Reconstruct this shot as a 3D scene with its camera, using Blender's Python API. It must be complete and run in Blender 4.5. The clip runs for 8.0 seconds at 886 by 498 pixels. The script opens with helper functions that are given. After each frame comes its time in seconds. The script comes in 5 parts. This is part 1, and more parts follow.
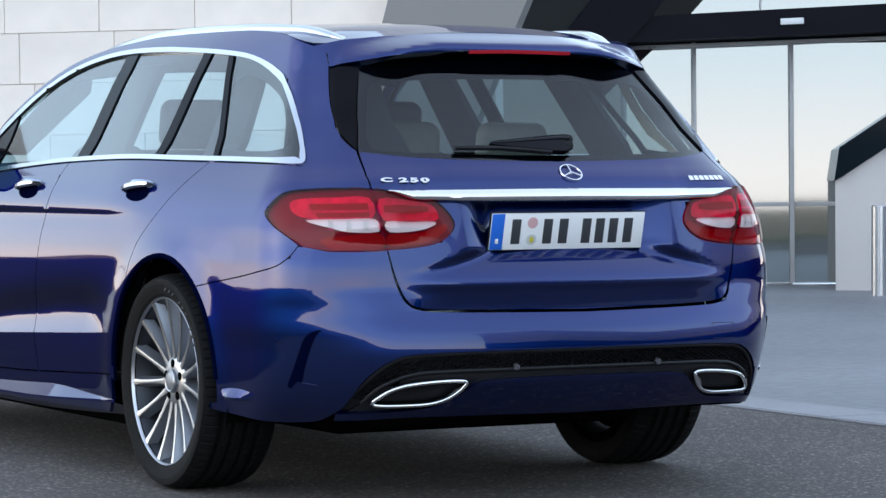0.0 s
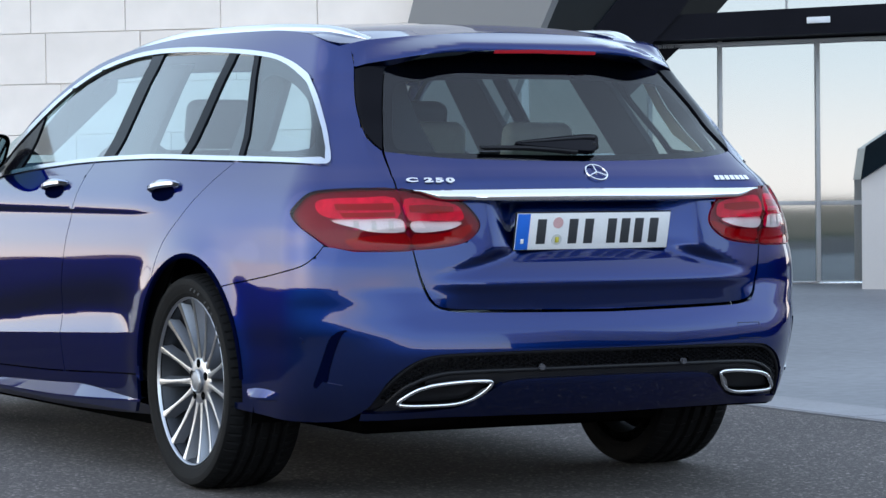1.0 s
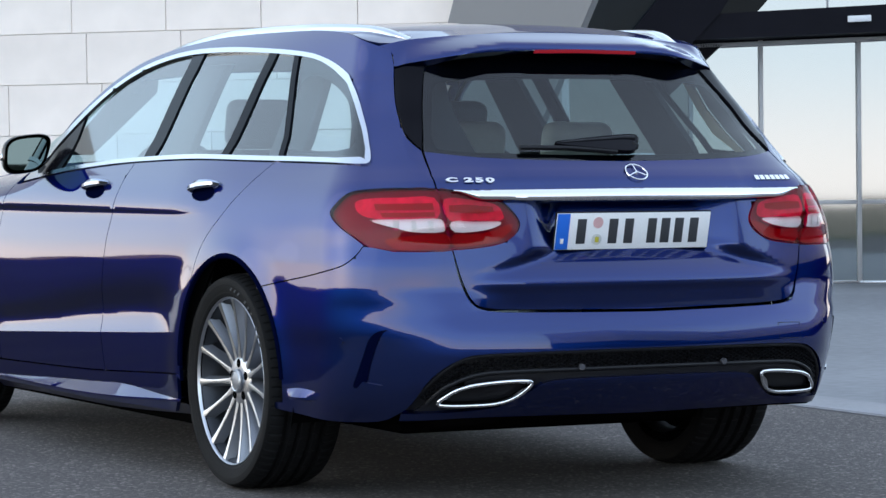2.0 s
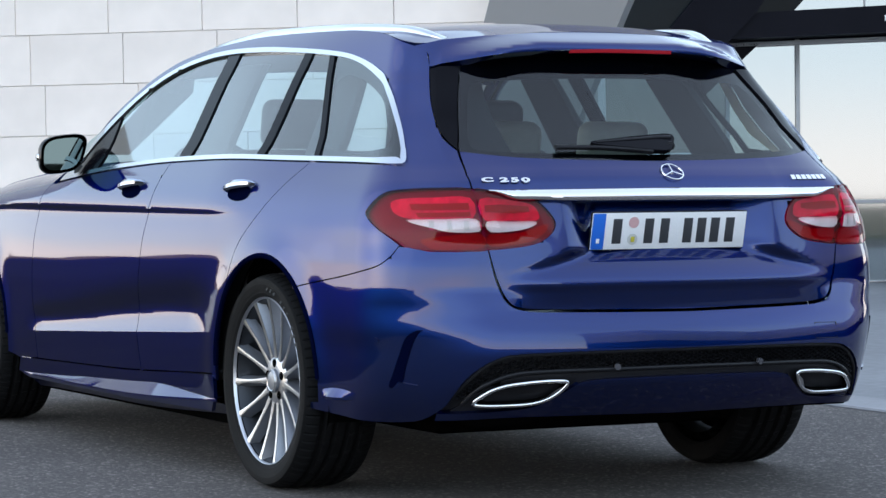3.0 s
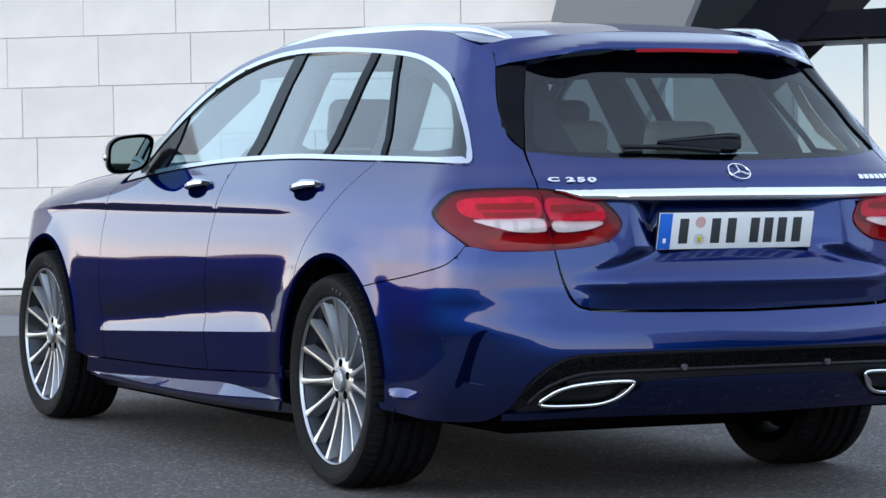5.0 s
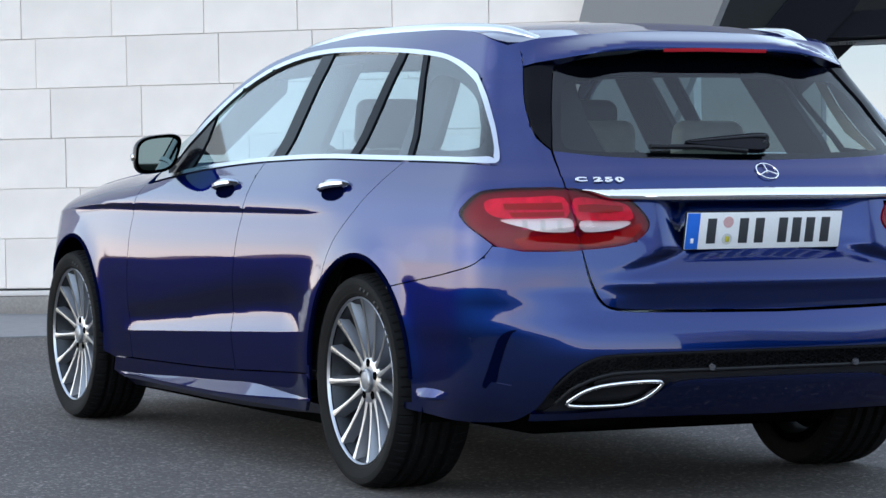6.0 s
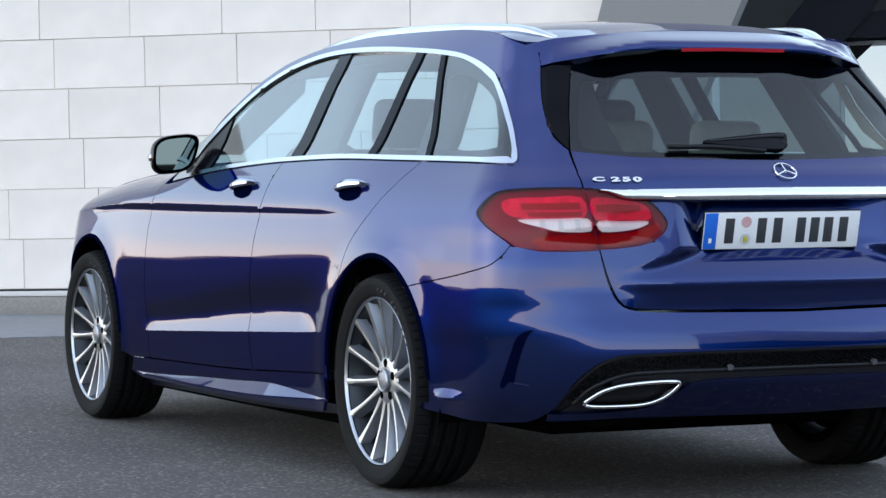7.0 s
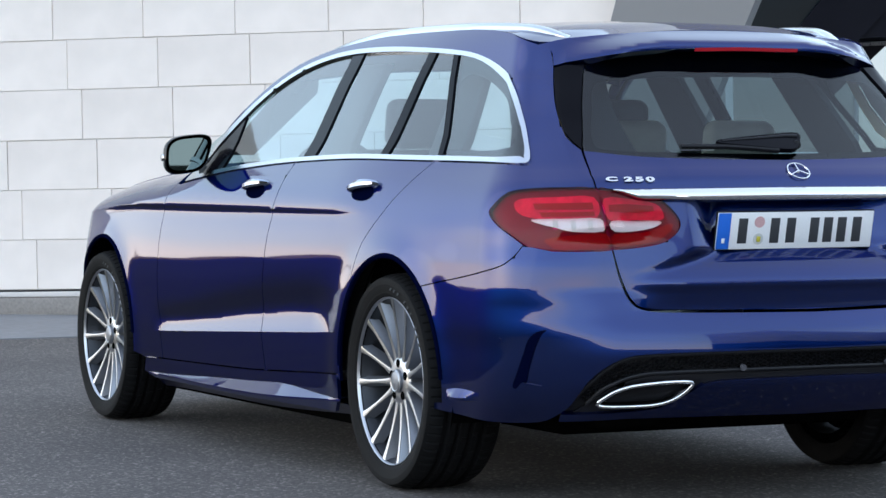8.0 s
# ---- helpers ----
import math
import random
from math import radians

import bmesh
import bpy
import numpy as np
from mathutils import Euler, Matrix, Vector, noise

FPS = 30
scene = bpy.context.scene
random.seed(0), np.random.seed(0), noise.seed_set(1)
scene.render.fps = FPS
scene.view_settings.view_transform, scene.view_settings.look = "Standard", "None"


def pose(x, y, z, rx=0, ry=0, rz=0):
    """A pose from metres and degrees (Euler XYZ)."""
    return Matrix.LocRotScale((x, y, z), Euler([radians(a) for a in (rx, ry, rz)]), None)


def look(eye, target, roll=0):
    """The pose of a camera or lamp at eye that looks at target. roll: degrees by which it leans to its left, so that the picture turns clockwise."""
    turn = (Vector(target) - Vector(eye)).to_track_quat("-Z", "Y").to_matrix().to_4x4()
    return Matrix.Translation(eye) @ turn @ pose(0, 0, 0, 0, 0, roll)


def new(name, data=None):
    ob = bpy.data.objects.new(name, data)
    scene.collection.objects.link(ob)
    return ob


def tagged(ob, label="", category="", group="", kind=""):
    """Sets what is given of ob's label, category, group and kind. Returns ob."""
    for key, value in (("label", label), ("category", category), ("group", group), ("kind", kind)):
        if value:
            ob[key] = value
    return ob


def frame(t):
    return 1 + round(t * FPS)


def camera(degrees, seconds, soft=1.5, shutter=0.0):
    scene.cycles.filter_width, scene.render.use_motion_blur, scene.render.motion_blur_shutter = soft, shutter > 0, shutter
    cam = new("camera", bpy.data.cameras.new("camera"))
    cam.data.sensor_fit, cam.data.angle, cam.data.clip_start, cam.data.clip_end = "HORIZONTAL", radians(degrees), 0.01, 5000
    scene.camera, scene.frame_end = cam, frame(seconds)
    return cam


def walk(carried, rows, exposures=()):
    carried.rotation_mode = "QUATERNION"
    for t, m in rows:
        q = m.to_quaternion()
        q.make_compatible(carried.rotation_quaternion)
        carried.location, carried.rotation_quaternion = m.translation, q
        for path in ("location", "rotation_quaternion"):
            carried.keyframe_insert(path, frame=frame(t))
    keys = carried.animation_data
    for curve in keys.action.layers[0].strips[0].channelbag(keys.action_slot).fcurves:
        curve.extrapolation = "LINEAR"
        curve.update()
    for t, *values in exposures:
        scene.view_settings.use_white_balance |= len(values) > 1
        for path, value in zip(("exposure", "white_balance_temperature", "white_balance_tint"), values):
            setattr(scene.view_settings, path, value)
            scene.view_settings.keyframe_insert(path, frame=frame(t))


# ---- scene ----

# ---- camera: a slow pan on a tripod, with a slight drift of the head ----
cam = camera(16.83, 8.0)
# seconds, place, heading, pitch, roll
PAN = [(0.0, -4.5197, -8.4396, 0.9966, -28.6493, -1.6424, -0.1245), (0.5, -4.5186, -8.4403, 0.9988, -28.4691, -1.6563, -0.1469),
       (1.0, -4.5173, -8.4406, 1.0007, -28.1458, -1.6686, -0.1680), (1.5, -4.5159, -8.4406, 1.0024, -27.7520, -1.6793, -0.1879),
       (3.0, -4.5104, -8.4385, 1.0058, -26.6671, -1.7014, -0.2397), (3.5, -4.5082, -8.4371, 1.0064, -26.3427, -1.7054, -0.2544),
       (4.0, -4.5059, -8.4353, 1.0068, -25.9975, -1.7078, -0.2679), (4.5, -4.5033, -8.4332, 1.0070, -25.6799, -1.7086, -0.2800),
       (6.0, -4.4946, -8.4248, 1.0059, -24.8240, -1.7010, -0.3087), (6.5, -4.4914, -8.4213, 1.0050, -24.6383, -1.6952, -0.3158),
       (7.0, -4.4879, -8.4175, 1.0039, -24.4684, -1.6877, -0.3215), (7.5, -4.4843, -8.4133, 1.0026, -24.3284, -1.6786, -0.3259),
       (8.0, -4.4805, -8.4087, 1.0009, -24.2063, -1.6678, -0.3291)]


def panned(x, y, z, yaw, pitch, roll):
    return pose(x, y, z, 0, 0, yaw) @ pose(0, 0, 0, 90 + pitch) @ pose(0, 0, 0, 0, 0, roll)


walk(cam, [(t, panned(*row)) for t, *row in PAN], exposures=[(0.0, 0.05, 6300, 5), (8.0, 0.05, 6300, 5)])

# ---- light: bright thin cloud, a weak low sun ----
SUN_UP, SUN_ROUND = 12, 292
world = bpy.data.worlds.new("sky")
scene.world = world
world.use_nodes = True
wn = world.node_tree
sky = wn.nodes.new("ShaderNodeTexSky")
sky.sky_type, sky.sun_disc = "NISHITA", False
sky.sun_elevation, sky.sun_rotation = radians(SUN_UP), radians(SUN_ROUND)
sky.air_density, sky.dust_density, sky.ozone_density = 1.0, 2.0, 2.0
veil = wn.nodes.new("ShaderNodeMix")
veil.data_type = "RGBA"
veil.inputs[0].default_value = 0.85
# thin haze: warm and bright towards the horizon, blue overhead
towards, part_up, haze = (wn.nodes.new(k) for k in ("ShaderNodeTexCoord", "ShaderNodeSeparateXYZ", "ShaderNodeValToRGB"))
wn.links.new(towards.outputs["Generated"], part_up.inputs[0])
wn.links.new(part_up.outputs["Z"], haze.inputs["Fac"])
haze.color_ramp.interpolation = "EASE"
haze.color_ramp.elements[0].color = (1.20, 1.02, 0.95, 1)
haze.color_ramp.elements[1].color = (0.29, 0.33, 0.44, 1)
for at, shade in ((0.06, (0.86, 0.89, 0.95)), (0.22, (0.55, 0.678, 0.835)), (0.55, (0.385, 0.454, 0.575))):
    haze.color_ramp.elements.new(at).color = (*shade, 1)
brighter = wn.nodes.new("ShaderNodeVectorMath")
brighter.operation, brighter.inputs["Scale"].default_value = "SCALE", 9.5
wn.links.new(haze.outputs["Color"], brighter.inputs[0])
wn.links.new(brighter.outputs[0], veil.inputs[7])
wn.links.new(sky.outputs["Color"], veil.inputs[6])
wn.links.new(veil.outputs[2], wn.nodes["Background"].inputs["Color"])
wn.nodes["Background"].inputs["Strength"].default_value = 0.36
sun = new("sun", bpy.data.lights.new("sun", "SUN"))
sun.data.energy, sun.data.angle, sun.data.color = 0.35, radians(70), (1.0, 0.96, 0.92)
sr, su = radians(SUN_ROUND), radians(SUN_UP)
sun.matrix_world = look((0, 0, 0), (-math.sin(sr) * math.cos(su), -math.cos(sr) * math.cos(su), -math.sin(su)))

# ---- materials ----
def material(name, base, rough=0.5, metal=0.0, coat=0.0, coat_rough=0.03, spread=0.12, scale=8.0, fine=220.0, bump=0.0, bump_scale=None, spec=0.5, emit=None, tint=None, vary=0.0):
    """A surface with colour variation at two scales and fine relief."""
    m = bpy.data.materials.new(name)
    m.use_nodes = True
    nt = m.node_tree
    b = nt.nodes["Principled BSDF"]
    b.inputs["Roughness"].default_value = rough
    b.inputs["Metallic"].default_value = metal
    b.inputs["Coat Weight"].default_value = coat
    b.inputs["Coat Roughness"].default_value = coat_rough
    b.inputs["Coat IOR"].default_value = 1.52
    b.inputs["Specular IOR Level"].default_value = spec
    if tint:
        b.inputs["Specular Tint"].default_value = (*tint, 1)
    co = nt.nodes.new("ShaderNodeTexCoord")
    big, small = nt.nodes.new("ShaderNodeTexNoise"), nt.nodes.new("ShaderNodeTexNoise")
    big.inputs["Scale"].default_value, small.inputs["Scale"].default_value = scale, fine
    big.inputs["Detail"].default_value, small.inputs["Detail"].default_value = 5, 3
    for n in (big, small):
        nt.links.new(co.outputs["Object"], n.inputs["Vector"])
    add = nt.nodes.new("ShaderNodeMath")
    add.operation = "ADD"
    nt.links.new(big.outputs["Fac"], add.inputs[0])
    nt.links.new(small.outputs["Fac"], add.inputs[1])
    last = add.outputs[0]
    if vary:
        info = nt.nodes.new("ShaderNodeObjectInfo")
        mul = nt.nodes.new("ShaderNodeMath")
        mul.operation, mul.inputs[1].default_value, mul.inputs[2].default_value = "MULTIPLY_ADD", vary, -vary / 2
        nt.links.new(info.outputs["Random"], mul.inputs[0])
        plus = nt.nodes.new("ShaderNodeMath")
        nt.links.new(last, plus.inputs[0])
        nt.links.new(mul.outputs[0], plus.inputs[1])
        last = plus.outputs[0]
    ramp = nt.nodes.new("ShaderNodeMapRange")
    ramp.inputs["From Min"].default_value, ramp.inputs["From Max"].default_value = 0.6, 1.4
    ramp.inputs["To Min"].default_value, ramp.inputs["To Max"].default_value = 1 - spread, 1 + spread
    nt.links.new(last, ramp.inputs["Value"])
    mix = nt.nodes.new("ShaderNodeVectorMath")
    mix.operation = "SCALE"
    mix.inputs[0].default_value = base
    nt.links.new(ramp.outputs[0], mix.inputs["Scale"])
    nt.links.new(mix.outputs[0], b.inputs["Base Color"])
    if bump:
        bn = nt.nodes.new("ShaderNodeBump")
        bn.inputs["Strength"].default_value, bn.inputs["Distance"].default_value = 1.0, bump
        tex = small
        if bump_scale:
            tex = nt.nodes.new("ShaderNodeTexNoise")
            tex.inputs["Scale"].default_value, tex.inputs["Detail"].default_value = bump_scale, 4
            nt.links.new(co.outputs["Object"], tex.inputs["Vector"])
        nt.links.new(tex.outputs["Fac"], bn.inputs["Height"])
        nt.links.new(bn.outputs["Normal"], b.inputs["Normal"])
    if emit:
        b.inputs["Emission Color"].default_value, b.inputs["Emission Strength"].default_value = (*emit[0], 1), emit[1]
    return m


def clear(name, tint, gloss=0.02, face=0.08, rise=4.0):
    """Thin glass: tinted see-through with the sharp reflection of its two faces."""
    m = bpy.data.materials.new(name)
    m.use_nodes = True
    nt = m.node_tree
    nt.nodes.remove(nt.nodes["Principled BSDF"])
    tr, gl, lw, power, fr, mix = (nt.nodes.new(k) for k in ("ShaderNodeBsdfTransparent", "ShaderNodeBsdfGlossy", "ShaderNodeLayerWeight", "ShaderNodeMath", "ShaderNodeMath", "ShaderNodeMixShader"))
    lw.inputs["Blend"].default_value = 0.5
    power.operation, power.inputs[1].default_value = "POWER", rise
    fr.operation, fr.inputs[1].default_value, fr.inputs[2].default_value = "MULTIPLY_ADD", 1 - face, face
    nt.links.new(lw.outputs["Facing"], power.inputs[0])
    nt.links.new(power.outputs[0], fr.inputs[0])
    tr.inputs["Color"].default_value = (*tint, 1)
    gl.inputs["Roughness"].default_value = gloss
    nt.links.new(fr.outputs[0], mix.inputs[0])
    nt.links.new(tr.outputs[0], mix.inputs[1])
    nt.links.new(gl.outputs[0], mix.inputs[2])
    nt.links.new(mix.outputs[0], nt.nodes["Material Output"].inputs["Surface"])
    return m


PAINT = material("blue_paint", (0.0022, 0.0165, 0.116), 0.36, 1.0, tint=(0.0, 0.03, 0.34), coat=1.0, coat_rough=0.03, spread=0.05, scale=1.5, fine=900)
BLACK_GLOSS = material("black_gloss", (0.004, 0.004, 0.006), 0.12, spread=0.1, spec=0.06)
PILLAR_GLOSS = material("pillar_gloss", (0.006, 0.007, 0.010), 0.14, spread=0.1, spec=0.03)
BLACK_PLASTIC = material("black_plastic", (0.008, 0.008, 0.010), 0.45, spec=0.25, bump=0.0004, fine=400)
CHROME = material("chrome", (0.82, 0.83, 0.85), 0.06, 1.0, spread=0.03)
SATIN = material("satin_aluminium", (0.52, 0.55, 0.60), 0.16, 1.0, spread=0.04)
RUBBER = material("rubber", (0.0075, 0.0075, 0.008), 0.72, spread=0.25, scale=14, bump=0.0005, fine=300, spec=0.10)
RUBBER_WORN = material("worn_rubber", (0.035, 0.035, 0.036), 0.7, spread=0.2, spec=0.12)
RIM_FACE = material("rim_machined", (0.50, 0.51, 0.54), 0.32, 1.0, spread=0.05)
RIM_GREY = material("rim_grey", (0.30, 0.315, 0.35), 0.42, 0.9, spread=0.08)
# barrel: rim grey darkened, with the shade between the spokes in the colour
RIM_SHADED = material("rim_barrel_shaded", (0.045, 0.048, 0.055), 0.42, 0.85, spread=0.08)
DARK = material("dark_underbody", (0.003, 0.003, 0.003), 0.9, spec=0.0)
BRAKE = material("brake_steel", (0.10, 0.10, 0.105), 0.35, 1.0, spread=0.15, scale=20)
RED_LAMP = material("red_lamp", (0.19, 0.007, 0.065), 0.25, spec=0.18, spread=0.08, scale=12)
RED_BRIGHT = material("bright_red_lamp", (0.74, 0.030, 0.25), 0.25, spec=0.10, spread=0.30, scale=22, fine=45)
SEAL_PINK = material("seal_pink", (0.62, 0.38, 0.38), 0.5)
SEAL_GREY = material("seal_grey", (0.55, 0.56, 0.54), 0.4)
SEAL_YELLOW = material("seal_yellow", (0.55, 0.48, 0.05), 0.5)
GREY_DOT = material("sensor_grey", (0.07, 0.07, 0.08), 0.4)
# darker matt copy of the blue paint: shade of recesses and arch lips
PAINT_SHADED = material("shaded_paint", (0.001, 0.002, 0.014), 0.9, spread=0.05, spec=0.0)
KERB = material("kerb_stone", (0.25, 0.25, 0.26), 0.7, spread=0.15, scale=2.0, fine=50, bump=0.001)
CHROME_BLUE = material("handle_chrome", (0.34, 0.38, 0.48), 0.10, 1.0, spread=0.05)
# dark teal base: the mirrored cabin's darkness is put in the colour
MIRROR_TONED = material("mirror", (0.06, 0.095, 0.11), 0.01, 1.0, spread=0.01)
TAN = material("tan_lining", (0.55, 0.42, 0.24), 0.7, spread=0.1)
RED_DEEP = material("deep_red_lamp", (0.32, 0.014, 0.022), 0.2, spec=0.07, spread=0.08, scale=12)
LAMP_WHITE = material("clear_lamp", (0.74, 0.71, 0.71), 0.2, coat=0.3, spread=0.1, scale=30)
PLATE_WHITE = material("plate_white", (0.80, 0.80, 0.80), 0.35, spread=0.05)
PLATE_BLUE = material("plate_blue", (0.02, 0.14, 0.62), 0.35, spread=0.05)
PLATE_INK = material("plate_ink", (0.035, 0.037, 0.042), 0.5)
INTERIOR = material("interior_black", (0.018, 0.018, 0.02), 0.7, spread=0.2, fine=300)
BEIGE = material("beige_leather", (0.68, 0.64, 0.58), 0.5, spread=0.1, scale=15, bump=0.0006, fine=260)
# front seats: leather darkened so that they read as unlit silhouettes
SEAT_SHADED = material("shaded_leather", (0.06, 0.062, 0.066), 0.5, spread=0.1, scale=15)
LINING = material("headliner", (0.30, 0.30, 0.30), 0.9, spread=0.1)
GLASS = clear("side_glass", (0.66, 0.80, 0.83), face=.08)
REAR_GLASS = clear("tinted_rear_glass", (0.43, 0.50, 0.51), face=.055, rise=5.0)
RED_LENS = clear("red_lens", (0.82, 0.012, 0.27), face=.026, rise=5.0)
CLEAR_LENS = clear("clear_lens", (0.90, 0.86, 0.87), face=.05, rise=5.0)


def stony(name, dark, light, size, rough=0.85, patch=0.25):
    """Coarse asphalt: single stones of many greys in dark binder, with worn patches."""
    m = material(name, (1, 1, 1), rough)
    nt = m.node_tree
    b = nt.nodes["Principled BSDF"]
    co = nt.nodes.new("ShaderNodeTexCoord")
    cells, gaps, big, tiny = (nt.nodes.new(k) for k in ("ShaderNodeTexVoronoi", "ShaderNodeTexVoronoi", "ShaderNodeTexNoise", "ShaderNodeTexNoise"))
    gaps.feature = "DISTANCE_TO_EDGE"
    cells.inputs["Scale"].default_value = gaps.inputs["Scale"].default_value = 1 / size
    big.inputs["Scale"].default_value, big.inputs["Detail"].default_value = 0.9, 6
    tiny.inputs["Scale"].default_value, tiny.inputs["Detail"].default_value = 40, 4
    for n in (cells, gaps, big, tiny):
        nt.links.new(co.outputs["Object"], n.inputs["Vector"])
    ramp = nt.nodes.new("ShaderNodeValToRGB")
    ramp.color_ramp.elements[0].color = (*[c * 0.55 for c in dark], 1)
    ramp.color_ramp.elements[1].color = (*light, 1)
    mid = ramp.color_ramp.elements.new(0.72)
    mid.color = (*dark, 1)
    nt.links.new(cells.outputs["Color"], ramp.inputs["Fac"])
    wear = nt.nodes.new("ShaderNodeMath")
    wear.operation = "ADD"
    nt.links.new(big.outputs["Fac"], wear.inputs[0])
    nt.links.new(tiny.outputs["Fac"], wear.inputs[1])
    fac = nt.nodes.new("ShaderNodeMapRange")
    fac.inputs["From Min"].default_value, fac.inputs["From Max"].default_value = 0.7, 1.3
    fac.inputs["To Min"].default_value, fac.inputs["To Max"].default_value = 1 - patch, 1 + patch
    nt.links.new(wear.outputs[0], fac.inputs["Value"])
    mul = nt.nodes.new("ShaderNodeVectorMath")
    mul.operation = "SCALE"
    nt.links.new(ramp.outputs["Color"], mul.inputs[0])
    nt.links.new(fac.outputs[0], mul.inputs["Scale"])
    nt.links.new(mul.outputs[0], b.inputs["Base Color"])
    bn = nt.nodes.new("ShaderNodeBump")
    bn.inputs["Distance"].default_value = size * 0.5
    nt.links.new(gaps.outputs["Distance"], bn.inputs["Height"])
    nt.links.new(bn.outputs["Normal"], b.inputs["Normal"])
    return m


ASPHALT = stony("asphalt", (0.088, 0.077, 0.072), (0.34, 0.296, 0.275), 0.0095)
PAVING = material("paving_concrete", (0.165, 0.168, 0.18), 0.55, spread=0.32, scale=0.55, fine=14, bump=0.001)
GRASS = material("grass", (0.062, 0.054, 0.036), 0.9, spec=0.0, spread=0.3, scale=0.06, fine=3)
LAWN = material("lawn", (0.055, 0.085, 0.030), 0.9, spec=0.0, spread=0.3, scale=0.5, fine=12)
FIELD = material("dry_field", (0.26, 0.21, 0.14), 0.9, spec=0.0, spread=0.25, scale=0.1, fine=3)
PANEL = material("pale_stone_panel", (0.80, 0.715, 0.655), 0.30, spread=0.11, scale=1.1, fine=3.5, bump=0.004, bump_scale=1.6, vary=0.18)
TAN_WALL = material("tan_wall", (0.60, 0.36, 0.17), 0.8, spread=0.2, scale=0.2)
JOINT = material("joint", (0.80, 0.77, 0.73), 0.9)
PLINTH = material("plinth_concrete", (0.25, 0.225, 0.205), 0.7, spread=0.25, scale=2, fine=60, bump=0.001)
FACADE_DARK = material("dark_bronze_cladding", (0.008, 0.008, 0.012), 0.4, spread=0.3, scale=1.5, spec=0.05)
DARK_GLASS = material("dark_glass", (0.008, 0.013, 0.017), 0.08, spread=0.4, scale=1.2, spec=0.06)
STEEL = material("brushed_steel", (0.55, 0.56, 0.58), 0.28, 1.0, spread=0.08, scale=3, fine=90)
FACADE_TAUPE = material("taupe_cladding", (0.21, 0.20, 0.195), 0.5, spread=0.06, scale=0.8)
FRAME_GREY = material("frame_grey", (0.48, 0.47, 0.47), 0.4, spread=0.06)
CREAM = material("cream_stone", (0.62, 0.57, 0.54), 0.6, spread=0.06, scale=1.2)
# facade glass toned down; the dim view through the car is in its colour
DIMMED_GLASS = material("dimmed_facade_glass", (0.10, 0.115, 0.125), 0.05, 0.8, spread=0.05, scale=0.5)
FACADE_GLASS = material("facade_glass", (0.28, 0.31, 0.325), 0.03, 0.85, spread=0.03, scale=0.5)

# ---- making meshes ----
def obj(name, verts, faces, mat, parent=None, label="", normals=None, smooth=False):
    me = bpy.data.meshes.new(name)
    me.from_pydata([tuple(v) for v in verts], [], [tuple(f) for f in faces])
    me.materials.append(mat)
    me.update()
    if smooth or normals is not None:
        me.polygons.foreach_set("use_smooth", [True] * len(me.polygons))
    if normals is not None:
        me.normals_split_custom_set_from_vertices([tuple(n) for n in normals])
    ob = new(name, me)
    if parent:
        ob.parent = parent
    if label:
        ob["label"] = label
    return ob


def part(name, bm, mat, parent=None, label="", smooth=True, sharp=40):
    """Links a bmesh as one mesh object under a thing or a part."""
    me = bpy.data.meshes.new(name)
    bmesh.ops.recalc_face_normals(bm, faces=bm.faces)
    for f in bm.faces:
        f.smooth = smooth
    for e in bm.edges:
        if len(e.link_faces) == 2 and e.calc_face_angle(0) > radians(sharp):
            e.smooth = False
    bm.to_mesh(me)
    bm.free()
    me.materials.append(mat)
    ob = new(name, me)
    if parent:
        ob.parent = parent
    if label:
        ob["label"] = label
    return ob


def box(size, at=(0, 0, 0), bevel=0.0, turn=(0, 0, 0), seg=2, bm=None):
    """A box with rounded edges in a bmesh."""
    bm = bm or bmesh.new()
    m = pose(*at, *turn) @ Matrix.Diagonal((*size, 1))
    made = bmesh.ops.create_cube(bm, size=1, matrix=m)["verts"]
    if bevel:
        edges = {e for v in made for e in v.link_edges}
        bmesh.ops.bevel(bm, geom=list(edges), offset=bevel, segments=seg, affect="EDGES", profile=0.5)
    return bm


def lathe(profile, n=64, axis_turn=None, bm=None):
    """Turns a profile of (radius, x) round the x axis."""
    bm = bm or bmesh.new()
    rings = []
    for r, x in profile:
        rings.append([bm.verts.new((x, r * math.cos(2 * math.pi * i / n), r * math.sin(2 * math.pi * i / n))) for i in range(n)])
    for a, b in zip(rings, rings[1:]):
        for i in range(n):
            bm.faces.new((a[i], a[(i + 1) % n], b[(i + 1) % n], b[i]))
    return bm


def tube(points, radius, n=10, closed=False, flat=1.0, bm=None, up=(0, 0, 1)):
    """A bar along points; flat squeezes it along up."""
    bm = bm or bmesh.new()
    pts = [Vector(p) for p in points]
    rings = []
    for i, p in enumerate(pts):
        a = pts[i - 1] if (i or closed) else p
        b = pts[(i + 1) % len(pts)] if (i < len(pts) - 1 or closed) else p
        t = (b - a).normalized()
        side = t.cross(Vector(up)).normalized()
        u = side.cross(t)
        r = radius(i / (len(pts) - 1)) if callable(radius) else radius
        rings.append([bm.verts.new(p + side * r * math.cos(2 * math.pi * k / n) + u * r * flat * math.sin(2 * math.pi * k / n)) for k in range(n)])
    pairs = list(zip(rings, rings[1:])) + ([(rings[-1], rings[0])] if closed else [])
    for a, b in pairs:
        for k in range(n):
            bm.faces.new((a[k], a[(k + 1) % n], b[(k + 1) % n], b[k]))
    if not closed:
        bm.faces.new(rings[0][::-1])
        bm.faces.new(rings[-1])
    return bm


